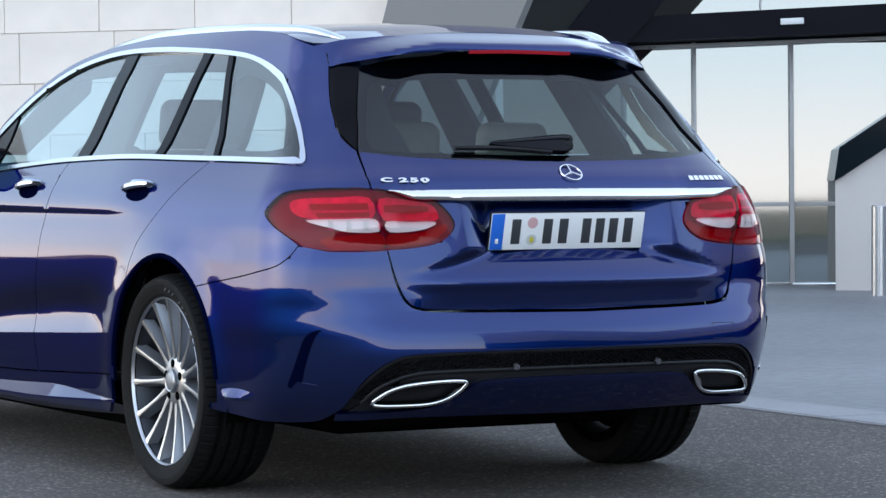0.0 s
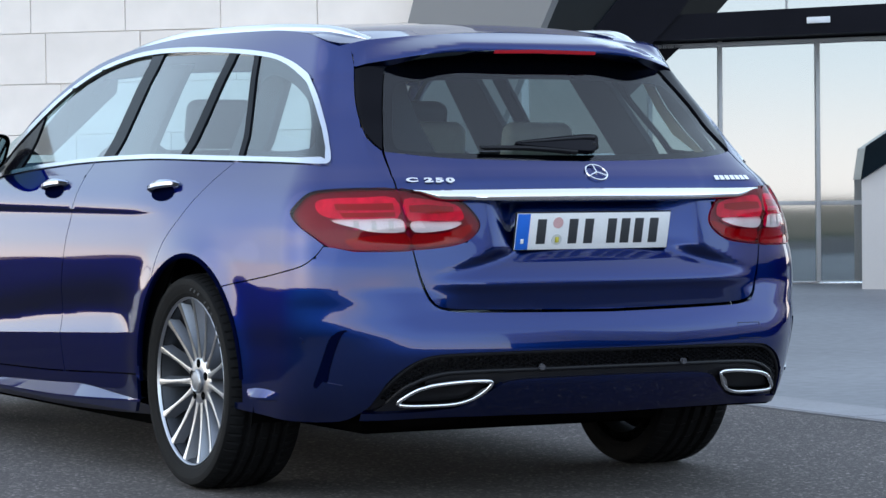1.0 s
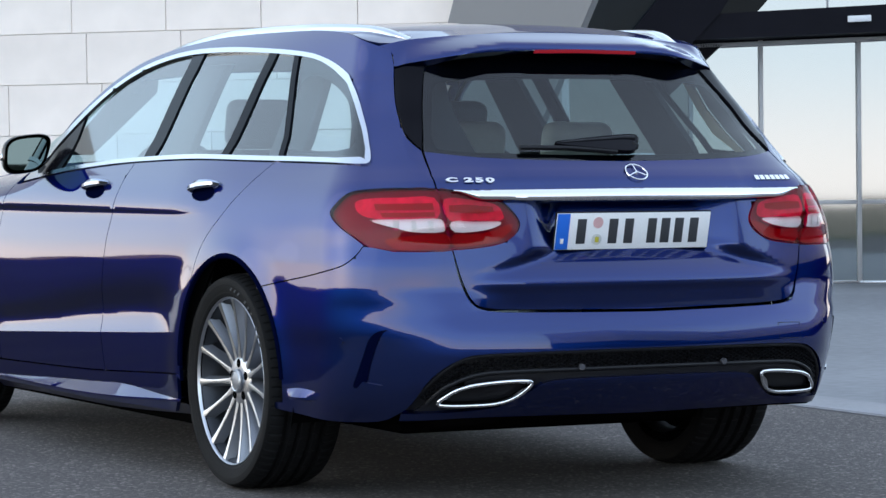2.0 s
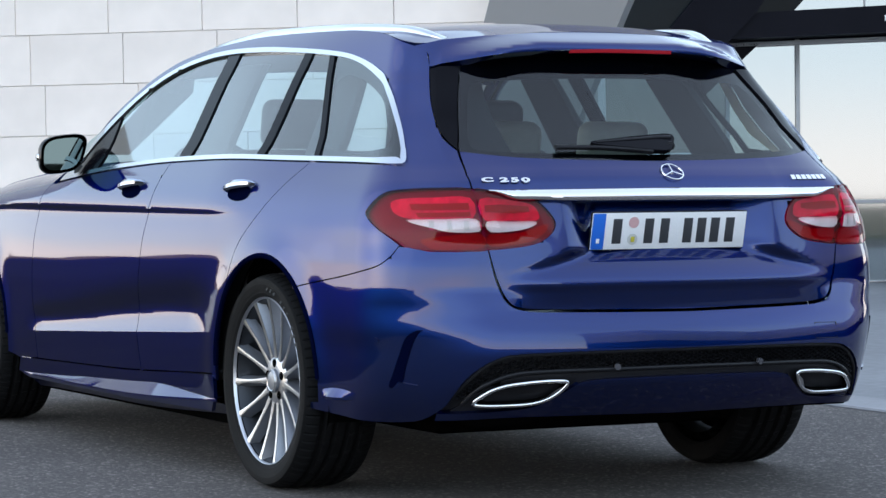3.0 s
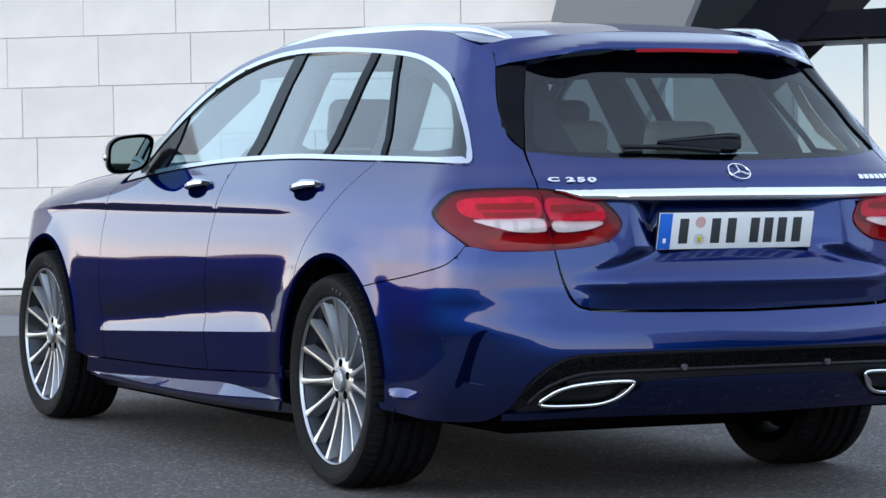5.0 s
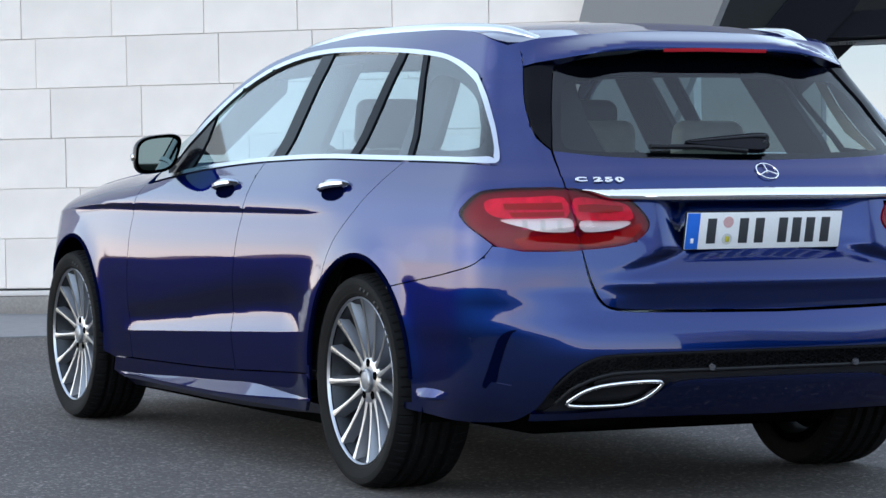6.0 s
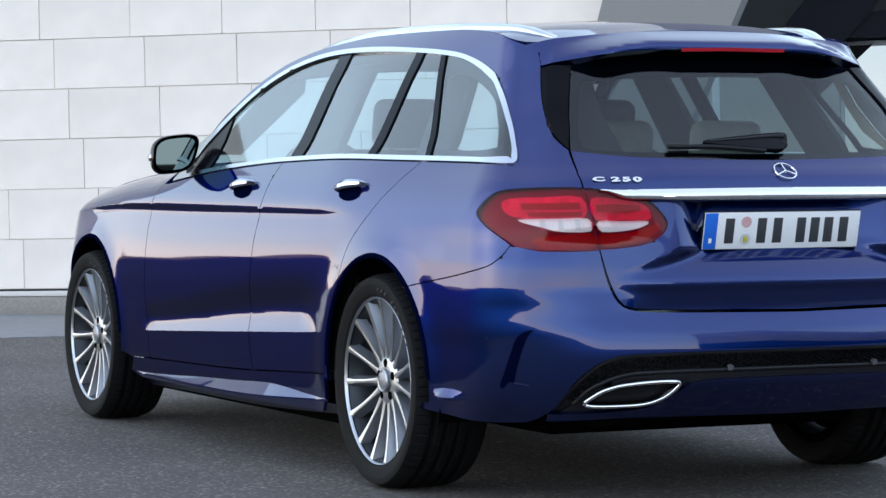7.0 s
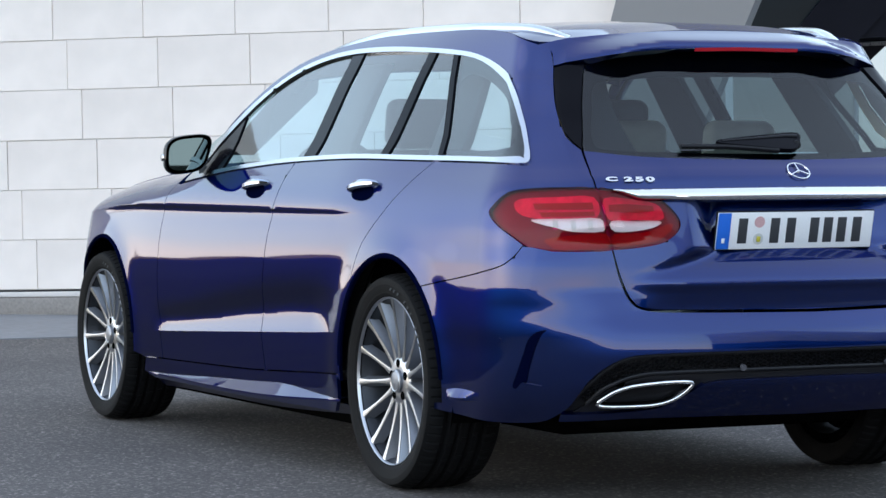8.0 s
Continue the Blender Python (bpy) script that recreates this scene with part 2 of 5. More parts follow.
def curve(points, n=6, closed=False):
    """A smooth line through a few points (centripetal Catmull-Rom in the plane)."""
    p = [np.array(q, float) for q in points]
    out = []
    m = len(p)
    for i in range(m if closed else m - 1):
        a, b, c, d = (p[(i + k) % m] if closed else p[min(max(i + k, 0), m - 1)] for k in (-1, 0, 1, 2))
        for j in range(n):
            t = j / n
            out.append(.5 * (2 * b + (c - a) * t + (2 * a - 5 * b + 4 * c - d) * t * t + (3 * b - a - 3 * c + d) * t**3))
    if not closed:
        out.append(p[-1])
    return [tuple(q) for q in out]


def mesh_of(poly, step, holes=(), rows=()):
    """Fills an outline in the plane with a fine grid: places, faces and the border edges."""
    bm = bmesh.new()
    for loop in (poly, *holes):
        vs = []
        for q in loop:
            if not vs or (Vector((*q, 0)) - vs[-1].co).length > 1e-4:
                vs.append(bm.verts.new((*q, 0)))
        if (vs[0].co - vs[-1].co).length < 1e-4:
            bm.verts.remove(vs.pop())
        for a, b in zip(vs, vs[1:] + vs[:1]):
            bm.edges.new((a, b))
    bmesh.ops.triangle_fill(bm, use_beauty=True, use_dissolve=False, edges=list(bm.edges))
    for axis in (0, 1):
        lo, hi = min(v.co[axis] for v in bm.verts), max(v.co[axis] for v in bm.verts)
        no = (1, 0, 0) if axis == 0 else (0, 1, 0)
        for k in range(math.floor(lo / step) + 1, math.ceil(hi / step)):
            co = (k * step, 0, 0) if axis == 0 else (0, k * step, 0)
            bmesh.ops.bisect_plane(bm, geom=list(bm.verts) + list(bm.edges) + list(bm.faces), plane_co=co, plane_no=no, dist=1e-5)
    for v in rows:
        co, no = ((v[0], v[1], 0), (v[2], 1, 0)) if isinstance(v, tuple) else ((0, v, 0), (0, 1, 0))
        bmesh.ops.bisect_plane(bm, geom=list(bm.verts) + list(bm.edges) + list(bm.faces), plane_co=co, plane_no=no, dist=1e-5)
    stray = []
    for e in bm.edges:
        d = e.verts[0].co - e.verts[1].co
        if len(e.link_faces) == 2 and abs(d.x) > 1e-5 and abs(d.y) > 1e-5 and not any(isinstance(v, tuple) and abs(d.y / d.x + v[2]) < 1e-3 for v in rows):
            stray.append(e)
    bmesh.ops.dissolve_edges(bm, edges=stray, use_verts=False)
    flat = []
    for v in bm.verts:
        if len(v.link_edges) == 2:
            a, b = ((e.other_vert(v).co - v.co).normalized() for e in v.link_edges)
            if a.dot(b) < -.99999:
                flat.append(v)
    bmesh.ops.dissolve_verts(bm, verts=flat)
    bmesh.ops.triangulate(bm, faces=[f for f in bm.faces if len(f.verts) > 4])
    bm.verts.index_update()
    pts = np.array([v.co[:2] for v in bm.verts])
    faces = [[v.index for v in f.verts] for f in bm.faces]
    border = [(e.verts[0].index, e.verts[1].index, [v.index for v in e.link_faces[0].verts]) for e in bm.edges if len(e.link_faces) == 1]
    bm.free()
    return pts, faces, border


def wrap(name, poly, chart, mat, parent, label="", step=.03, lift=0., depth=.012, holes=(), rows=()):
    """A panel: an outline in a chart of a surface, filled, laid on the surface, with a turned-in edge."""
    pts, faces, border = mesh_of(poly, step, holes, rows)
    p, n = chart(pts[:, 0], pts[:, 1], np.full(len(pts), float(lift)))
    out = []
    for f in faces:
        a, b, c = p[f[0]], p[f[1]], p[f[2]]
        out.append(f if np.dot(np.cross(b - a, c - a), n[f[0]]) >= 0 else f[::-1])
    verts, normals = list(p), list(n)
    if depth:
        for i, j, inner in border:
            k = len(verts)
            e = p[j] - p[i]
            q = np.cross(e, n[i])
            q = q / (np.linalg.norm(q) + 1e-12)
            if np.dot(q, p[inner].mean(0) - p[i]) > 0:
                q, i, j = -q, j, i
            verts += [p[i], p[j], p[j] - n[j] * depth, p[i] - n[i] * depth]
            normals += [q] * 4
            out.append((k, k + 3, k + 2, k + 1))
    return obj(name, verts, out, mat, parent, label, normals)


def both(name, poly, mat, parent, label="", **kw):
    """The panel on the left side of the car and its mirror image on the right."""
    a = wrap(name, poly, skin, mat, parent, label, **kw)
    b = wrap(name, [(-s, z) for s, z in poly], skin, mat, parent, label, **kw)
    return a, b


def side(points, n=6):
    """A smooth line given as (y, z) on the left side, as (s, z)."""
    return [(float(along(y, z)), z) for y, z in (curve(points, n) if n else points)]


# ---- shape of the car ----
def knots(pairs):
    """A smooth monotone curve through (position, value) pairs."""
    px = np.array([p[0] for p in pairs], float)
    py = np.array([p[1] for p in pairs], float)
    h = np.diff(px)
    d = np.diff(py) / h
    m = np.zeros(len(px))
    m[0], m[-1] = d[0], d[-1]
    for i in range(1, len(px) - 1):
        if d[i - 1] * d[i] > 0:
            w1, w2 = 2 * h[i] + h[i - 1], h[i] + 2 * h[i - 1]
            m[i] = (w1 + w2) / (w1 / d[i - 1] + w2 / d[i])

    def f(v):
        v = np.clip(np.asarray(v, float), px[0], px[-1])
        i = np.clip(np.searchsorted(px, v) - 1, 0, len(px) - 2)
        t = (v - px[i]) / h[i]
        return ((2 * t**3 - 3 * t**2 + 1) * py[i] + (t**3 - 2 * t**2 + t) * h[i] * m[i]
                + (-2 * t**3 + 3 * t**2) * py[i + 1] + (t**3 - t**2) * h[i] * m[i + 1])
    return f


def ease(v, a, b):
    t = np.clip((np.asarray(v, float) - a) / (b - a), 0, 1)
    return t * t * (3 - 2 * t)


# Half width of the car over its height, at the doors.
half_width = knots([(.12, .855), (.20, .886), (.27, .893), (.34, .8975), (.42, .9015), (.52, .9035), (.62, .905), (.665, .905), (.72, .9025),
                    (.80, .894), (.88, .880), (.94, .860), (1.00, .828), (1.10, .775), (1.20, .722), (1.30, .666), (1.38, .615), (1.46, .55)])
# Rear end at the middle of the car, its bow and its corner radius, over the height.
rear_end = knots([(.12, -.90), (.22, -.98), (.30, -1.03), (.40, -1.058), (.465, -1.066), (.50, -1.062), (.55, -1.044), (.578, -1.026), (.62, -1.020), (.70, -1.005),
                  (.80, -.985), (.88, -.965), (.94, -.95), (1.00, -.885), (1.06, -.815), (1.15, -.715), (1.25, -.615), (1.33, -.54), (1.40, -.45), (1.46, -.35)])
rear_bow = knots([(.12, .26), (.50, .24), (.70, .19), (.95, .20), (1.1, .16), (1.4, .16)])
corner = knots([(.12, .26), (.50, .27), (.60, .24), (.80, .22), (.95, .19), (1.05, .13), (1.20, .11), (1.46, .11)])
A, B = .60, .40
# a corner whose bend sets in and fades out smoothly, in a unit square
_u = np.linspace(0, 1, 401)
_th = _u * _u * (3 - 2 * _u) * math.pi / 2
_X = np.concatenate([[0], np.cumsum((np.cos(_th[1:]) + np.cos(_th[:-1])) / 2)])
_Y = np.concatenate([[0], np.cumsum((np.sin(_th[1:]) + np.sin(_th[:-1])) / 2)])
_X, _Y = _X / _X[-1], _Y / _Y[-1]


def bend(u):
    """The corner at u from 0 to 1, spaced as on a circle."""
    th = np.clip(u, 0, 1) * math.pi / 2
    key = np.sin(th) + (1 - np.cos(th))
    v = np.interp(key, _X + _Y, _u)
    return np.interp(v, _u, _X), np.interp(v, _u, _Y)


def block(s, z):
    """The plain form of the car: s runs from the middle of the tail (0) round the corner and forward along the side; minus on the other side."""
    s, z = np.broadcast_arrays(np.asarray(s, float), np.asarray(z, float))
    sign, s = np.where(s < 0, -1., 1.), np.abs(s)
    w, r, y0, b = half_width(z), corner(z), rear_end(z), rear_bow(z)
    a = w - r
    bx, by = bend((s - A) / B)
    x = np.where(s < A, a * s / A, a + r * bx)
    y = r * by + np.maximum(s - A - B, 0)
    y = y + y0 + b * np.minimum(x, w)**2
    # the sides draw in towards both ends
    back = np.clip((.6 - y) / 1.6, 0, 2)
    front = np.clip((y - 2.0) / 1.7, 0, 2)
    k = 1 - (.045 + .02 * ease(z, .9, 1.3)) * back**2 - .085 * front**2.2
    x = x * k
    x = x - .9 * np.maximum(y - 3.0, 0)**2
    # flared arches
    for wy in (0., 2.84):
        rr = np.hypot(y - wy, z - .33)
        x = x + .012 * np.exp(-((rr - .37) / .07)**2) * (z > .1) * ease(x, .6, .8)
    # shoulder over the rear wheel, and the crease that falls from the front wing to the rear
    x = x + .004 * np.exp(-((z - .86) / .10)**2) * ease(x, .6, .8) * np.exp(-((y + .1) / .7)**2)
    t = np.maximum(crease_line(y) - z, 0) / (.022 + .008 * ease(y, .4, 2.0))
    x = x - (.0034 + .0030 * ease(y, .2, 1.8)) * t * np.exp(1 - t) * ease(x, .6, .8) * ease(y, .15, .45)
    up = .033 * (y - 1) * ease(y, -.2, .3) * (1 - ease(y, 2.4, 3.0)) + .05 * (1 - ease(y, -.55, -.25))
    x = x + (half_width(z + up * np.exp(-((z - .66) / .12)**2)) - half_width(z)) * ease(x, .6, .8)
    # hollow along the lower doors, taller towards the rear
    t = np.maximum(z - (.432 - .046 * (y - 1.05)), 0) / (.044 + .032 * (1 - ease(y, .7, 2.1)))
    x = x - (.0085 + .0060 * (1 - ease(y, .7, 2.1))) * np.where(t < 1, t * (1.7 - .7 * t), np.exp(-((t - 1) / .9)**2)) * ease(y, .34, .62) * (1 - ease(y, 2.02, 2.24))
    # bonnet wing curls in
    top = wing_top(y)
    c = np.clip((z - (top - .13)) / .13, 0, 1.05) * (y > 1.7)
    x = x - ease(y, 1.7, 2.3) * .15 * c**2.4
    return np.stack([-sign * x, y, z], -1)


def body(s, z):
    """The car's outer skin: the plain form, with the upper rear corners swept forward and in."""
    p = block(s, z)
    s, z = np.broadcast_arrays(np.asarray(s, float), np.asarray(z, float))
    d = np.abs(s)
    a = SWEEP * ease(z, .70, 1.0) * (1 - ease(z, 1.15, 1.46)) * ease(d, .34, .80) * (1 - ease(d, .90, 2.1))
    a = a + edge_sweep(z) * ease(d, .36, .58) * (1 - ease(d, .58, .82)) + corner_sweep(z) * ease(d, .58, .82) * (1 - ease(d, .84, 1.6)) + .42 * np.maximum(.365 - z, 0) * (1 - ease(d, .50, .74))
    return p + np.stack([a * np.where(s < 0, -.43, .43) * ease(d, 0, .34), a * .90, 0 * a], -1)


SWEEP = .113
# how far the tailgate edge and the outer corner lie ahead of that form, over the height
edge_sweep = knots([(.12, 0), (.45, .0), (.58, .0), (.64, .014), (.70, .010), (.76, .0), (.82, -.036), (.87, -.054), (.925, -.056), (.98, -.040), (1.04, -.016), (1.10, -.012), (1.18, -.024), (1.28, -.010), (1.34, 0), (1.46, 0)])
corner_sweep = knots([(.12, .11), (.27, .070), (.33, .057), (.40, .050), (.46, .045), (.53, .033), (.58, .034), (.66, .037), (.74, .034), (.82, .004), (.88, -.016), (.92, -.022), (.98, -.012), (1.05, 0), (1.145, -.012), (1.225, -.006), (1.28, .012), (1.34, .02), (1.46, .02)])
crease_line = knots([(-.5, .846), (2.4, .846), (3.2, .80), (3.6, .74)])
wing_top = knots([(1.0, 1.2), (1.8, 1.02), (2.2, .985), (2.6, .955), (3.0, .915), (3.4, .84), (3.7, .74)])


def skin(s, z, lift=0.):
    """Places on the skin, lifted along the normal, and the normals."""
    e = 1e-3
    p = body(s, z)
    n = np.cross(body(s + e, z) - body(s - e, z), body(s, np.asarray(z) + e) - body(s, np.asarray(z) - e))
    n = -n / (np.linalg.norm(n, axis=-1, keepdims=True) + 1e-12)
    return p + n * np.asarray(lift)[..., None], n


def along(y, z):
    """The s at which the left side passes y."""
    lo, hi = .3, 6.
    for _ in range(40):
        mid = (lo + hi) / 2
        if block(mid, z)[1] < y:
            lo = mid
        else:
            hi = mid
    return (lo + hi) / 2

# ---- ground ----
def sheet(name, poly, z, mat, thick, label, category):
    bm = bmesh.new()
    top = [bm.verts.new((x, y, z)) for x, y in poly]
    f = bm.faces.new(top)
    if thick:
        ext = bmesh.ops.extrude_face_region(bm, geom=[f])
        for v in ext["geom"]:
            if isinstance(v, bmesh.types.BMVert):
                v.co.z -= thick
    ob = part(name, bm, mat, None, smooth=False)
    return tagged(ob, label, category, kind="structure")


sheet("ground", [(-1500, -1500), (1500, -1500), (1500, 1500), (-1500, 1500)], -.03, GRASS, 0, "flat grass and fields out to the horizon", "ground")
sheet("road", [(-45, -17), (2.33, -17), (2.33, 8.2), (-0.15, 8.2), (-0.15, 8.0), (-1.25, 4.0), (-2.05, 0.9), (-3.4, -2.5), (-45, -2.5)], 0.0, ASPHALT, .05, "dark grey coarse asphalt forecourt", "road")

# ---- the car: one estate car, rear axle at the origin, nose along +y ----
car = tagged(new("estate_car"), "dark blue estate car with chrome trim parked on asphalt", "car")


def arc(cy, cz, r, a0, a1, n=28):
    return [(cy + r * math.cos(radians(a0 + (a1 - a0) * i / n)), cz + r * math.sin(radians(a0 + (a1 - a0) * i / n))) for i in range(n + 1)]


def cut(poly, a, b):
    """Keeps what lies to the left of the line from a to b."""
    def f(p):
        return (b[0] - a[0]) * (p[1] - a[1]) - (b[1] - a[1]) * (p[0] - a[0])
    out = []
    for p, q in zip(poly, poly[1:] + poly[:1]):
        if f(p) >= 0:
            out.append(p)
        if f(p) * f(q) < 0:
            t = f(p) / (f(p) - f(q))
            out.append((p[0] + t * (q[0] - p[0]), p[1] + t * (q[1] - p[1])))
    return out


def to_s(poly):
    return [(float(along(y, z)), z) for y, z in poly]


GAP = .0022
# heights at which the door creases need a finer mesh
CREASES = (.846, .8435, .840, .836, .831, .825, .818, .808, .795)
HOLLOW = tuple((along(1.05, .432), .432 + k, .046) for k in (-.006, -.002, 0, .002, .005, .009, .014, .021, .030, .042, .058, .078, .10, .13))
REAR_ARCH, FRONT_ARCH = (-.03, .343, .375), (2.80, .343, .378)
sill = knots([(-.4, .345), (.27, .332), (1.24, .294), (2.31, .276)])
belt = knots([(-.75, .995), (-.44, 1.001), (0, 1.007), (.4, 1.012), (.88, 1.004), (1.38, .981), (1.89, .938), (2.1, .915)])
door_front = curve([(2.10, .285), (2.115, .40), (2.13, .53), (2.12, .66), (2.11, .77), (2.085, .87), (2.03, .925)])
door_split = curve([(1.03, .30), (1.05, .40), (1.06, .50), (1.02, .655), (.99, .79), (.965, .88), (.915, 1.004)])
door_rear = curve([(.235, .626), (.165, .75), (.02, .858), (-.11, .945), (-.20, 1.004)])


def shift(line, d):
    return [(y + d, z) for y, z in line]


# front wing
a_hi = [p for p in arc(*FRONT_ARCH, 188, -10, 40)]
wing = [(y, z) for y, z in a_hi if z > .27]
wing = wing + [(3.45, .27), (3.52, .45), (3.52, .70)] + [(y, float(wing_top(y)) - .002) for y in np.linspace(3.45, 2.05, 16)] + shift(door_front[::-1], GAP) + [(2.28, .27)]
both("front_wing", to_s(wing), PAINT, car, rows=CREASES + HOLLOW)
# doors
fd = shift(door_front, -GAP) + [(y, float(belt(y)) - .004) for y in np.linspace(1.98, .93, 16)] + shift(door_split[::-1], GAP) + [(y, float(sill(y)) + .004) for y in np.linspace(1.05, 2.09, 12)]
front_doors = both("front_door", to_s(fd), PAINT, car, rows=CREASES + HOLLOW)
arch_front = [p for p in arc(*REAR_ARCH, -5, 47, 18)]
rd = shift(door_split, -GAP) + [(y, float(belt(y)) - .004) for y in np.linspace(.90, -.18, 14)] + shift(door_rear[::-1], GAP) + arch_front[::-1] + [(y, float(sill(y)) + .004) for y in np.linspace(.37, 1.01, 10)]
rear_doors = both("rear_door", to_s(rd), PAINT, car, rows=CREASES + HOLLOW)
# rear quarter and roof frame
roof_edge = knots([(-.62, 1.326), (-.45, 1.352), (-.2, 1.396), (.1, 1.412), (.6, 1.416), (1.0, 1.396), (1.3, 1.354), (1.5, 1.288), (1.65, 1.203), (1.85, 1.055), (2.1, .93)])
s_end, z_end = float(along(-.25, float(roof_edge(-.25)))), float(roof_edge(-.25))
roof_corner = [(s_end + (.775 - s_end) * t, z_end + (1.347 - z_end) * t) for t in np.linspace(0, 1, 14)][1:]
trim_out = curve([(.800, .993), (.786, 1.000), (.782, 1.015), (.788, 1.044), (.826, 1.126), (.901, 1.210), (1.048, 1.281), (1.214, 1.325), (1.378, 1.345)] + to_s([(.31, 1.362), (.59, 1.374),
                  (.88, 1.375), (1.11, 1.358), (1.31, 1.321), (1.49, 1.256), (1.65, 1.168), (1.84, 1.03), (1.93, .945)]), 5)
quarter_light = [(.579, .926), (.692, .927), (.803, .922), (.862, .911), (.908, .878), (.927, .853), (.893, .822), (.833, .786), (.800, .763)]
seam = [(.801, .763), (.832, .731), (.891, .701), (1.037, .675), (1.257, .646), (1.363, .629)]
q = to_s(arc(*REAR_ARCH, 131, 48, 26)) + to_s(shift(door_rear, -GAP)) + to_s([(y, float(belt(y)) - .004) for y in np.linspace(-.25, -.60, 8)])
q += trim_out + [(float(along(y, float(roof_edge(y)))), float(roof_edge(y))) for y in np.linspace(1.9, -.25, 40)]
q += roof_corner + [(.70, 1.335), (.672, 1.29)] + curve([(.668, 1.28), (.644, 1.175), (.608, 1.084), (.568, 1.032)], 4) + [(.586, .962)] + curve(quarter_light, 4) + curve(seam, 5)[1:]
both("rear_quarter", q, PAINT, car, step=.025, rows=CREASES)
# rocker
rk = [(y, float(sill(y))) for y in np.linspace(.36, 2.29, 24)] + [(2.32, .225), (2.2, .205), (1.2, .20), (.4, .21), (.36, .25)]
rockers = both("rocker_panel", to_s(rk), PAINT, car, lift=.004)
# bumper
insert_top = [(.715, .288), (.697, .31), (.656, .39), (.59, .442), (.497, .458), (.215, .463), (0, .464)]
low = curve([(.553, .748), (.550, .745), (.538, .659), (.518, .601), (.476, .577), (.355, .571), (0, .566)], 4)
half = to_s(arc(*REAR_ARCH, 188, 131, 14)) + curve([(s, z - .004) for s, z in seam[::-1]], 5) + [(.771, .757), (.715, .746), (.632, .745)] + low
base = curve([(1.31, .282), (1.133, .266), (.995, .258), (.879, .251), (.76, .258), (.715, .288)], 4)
bot = base[:-1] + curve(insert_top, 4)
right = [(-s, z) for s, z in half[::-1]][1:]
ring = half + right + [(-s, z) for s, z in bot] + bot[::-1][1:]
bumper = wrap("rear_bumper", ring, skin, PAINT, car, step=.025)
# tailgate, with the number plate recess
def gate_skin(s, z, lift):
    p, n = skin(s, z, lift)
    x = np.abs(p[..., 0])
    half = .52 - .20 * ease(z, .66, .76)
    dip = .064 * (1 - ease(x, half - .10, half + .05)) * ease(z, .662, .775) * (1 - ease(z, .893, .897))
    ledge = .006 * np.exp(-((z - .655) / .02)**2) * (1 - ease(x, .42, .56))
    under = .24 * np.maximum(.650 - z, 0) * (1 - ease(np.abs(s), .44, .54))
    return p + np.stack([0 * dip, dip - ledge + under, 0 * dip], -1), n


def shaped(f):
    """A chart with its normals taken from its shape."""
    def chart(s, z, lift):
        e = 1.5e-3
        zero = np.zeros_like(s)
        p = f(s, z, zero)[0]
        n = -np.cross(f(s + e, z, zero)[0] - f(s - e, z, zero)[0], f(s, z + e, zero)[0] - f(s, z - e, zero)[0])
        n /= np.linalg.norm(n, axis=-1, keepdims=True) + 1e-12
        return p + n * lift[..., None], n
    return chart


gate_chart = shaped(gate_skin)
gate_light = [(.572, .924), (.538, .922), (.46, .906), (.405, .889), (.369, .849), (.361, .817), (.384, .786), (.428, .764), (.50, .753), (.548, .750)]
win_low = curve([(.562, 1.030), (.424, 1.013), (.25, 1.005), (.105, 1.002), (0, 1.001)], 4)
g = win_low[::-1] + [(.562, 1.028), (.582, .962), (.575, .926)] + curve(gate_light, 4) + curve([(.546, .745), (.531, .659), (.510, .605), (.472, .585), (.355, .579), (0, .574)], 4)
gate_poly = g + [(-s, z) for s, z in g[::-1]]
tailgate = wrap("tailgate", gate_poly, gate_chart, PAINT, car, step=.02, rows=(.650, .655, .662, .67, .69, .71, .73, .75, .77, .892, .894, .896, .898))
# tail lamps
lamp_q = curve([(.582, .922), (.692, .923), (.803, .918), (.860, .907), (.905, .875), (.922, .853), (.890, .826), (.831, .790), (.771, .760), (.715, .749), (.632, .748), (.556, .750), (.562, .80), (.568, .866)], 4, True)
lamp_g = curve([(.570, .921), (.538, .919), (.46, .903), (.407, .887), (.372, .848), (.365, .817), (.387, .788), (.429, .767), (.50, .756), (.546, .753), (.552, .80), (.558, .866)], 4, True)
band_q = curve([(.775, .836), (.66, .839), (.569, .838), (.563, .803), (.653, .802), (.702, .813), (.742, .822)], 3, True)
band_g = curve([(.546, .831), (.48, .831), (.418, .831), (.410, .822), (.459, .806), (.540, .801)], 3, True)
lamps_q = both("tail_lamp", [(.73 + (s - .73) * 1.05, .838 + (z - .838) * 1.10) for s, z in lamp_q], RED_LAMP, car, "red tail lamp with a clear band", lift=-.015, step=.02)
for lamp, sg in zip(lamps_q, (1, -1)):
    wrap("lens", [(sg * s, z) for s, z in lamp_q], skin, RED_LENS, lamp, "glossy red lens", lift=.004, step=.02, depth=.020, holes=[[(sg * s, z) for s, z in band_q]])
    wrap("clear_lens", [(sg * s, z) for s, z in band_q], skin, CLEAR_LENS, lamp, "clear lens", lift=.004, step=.02, depth=0)
lamps_g = []
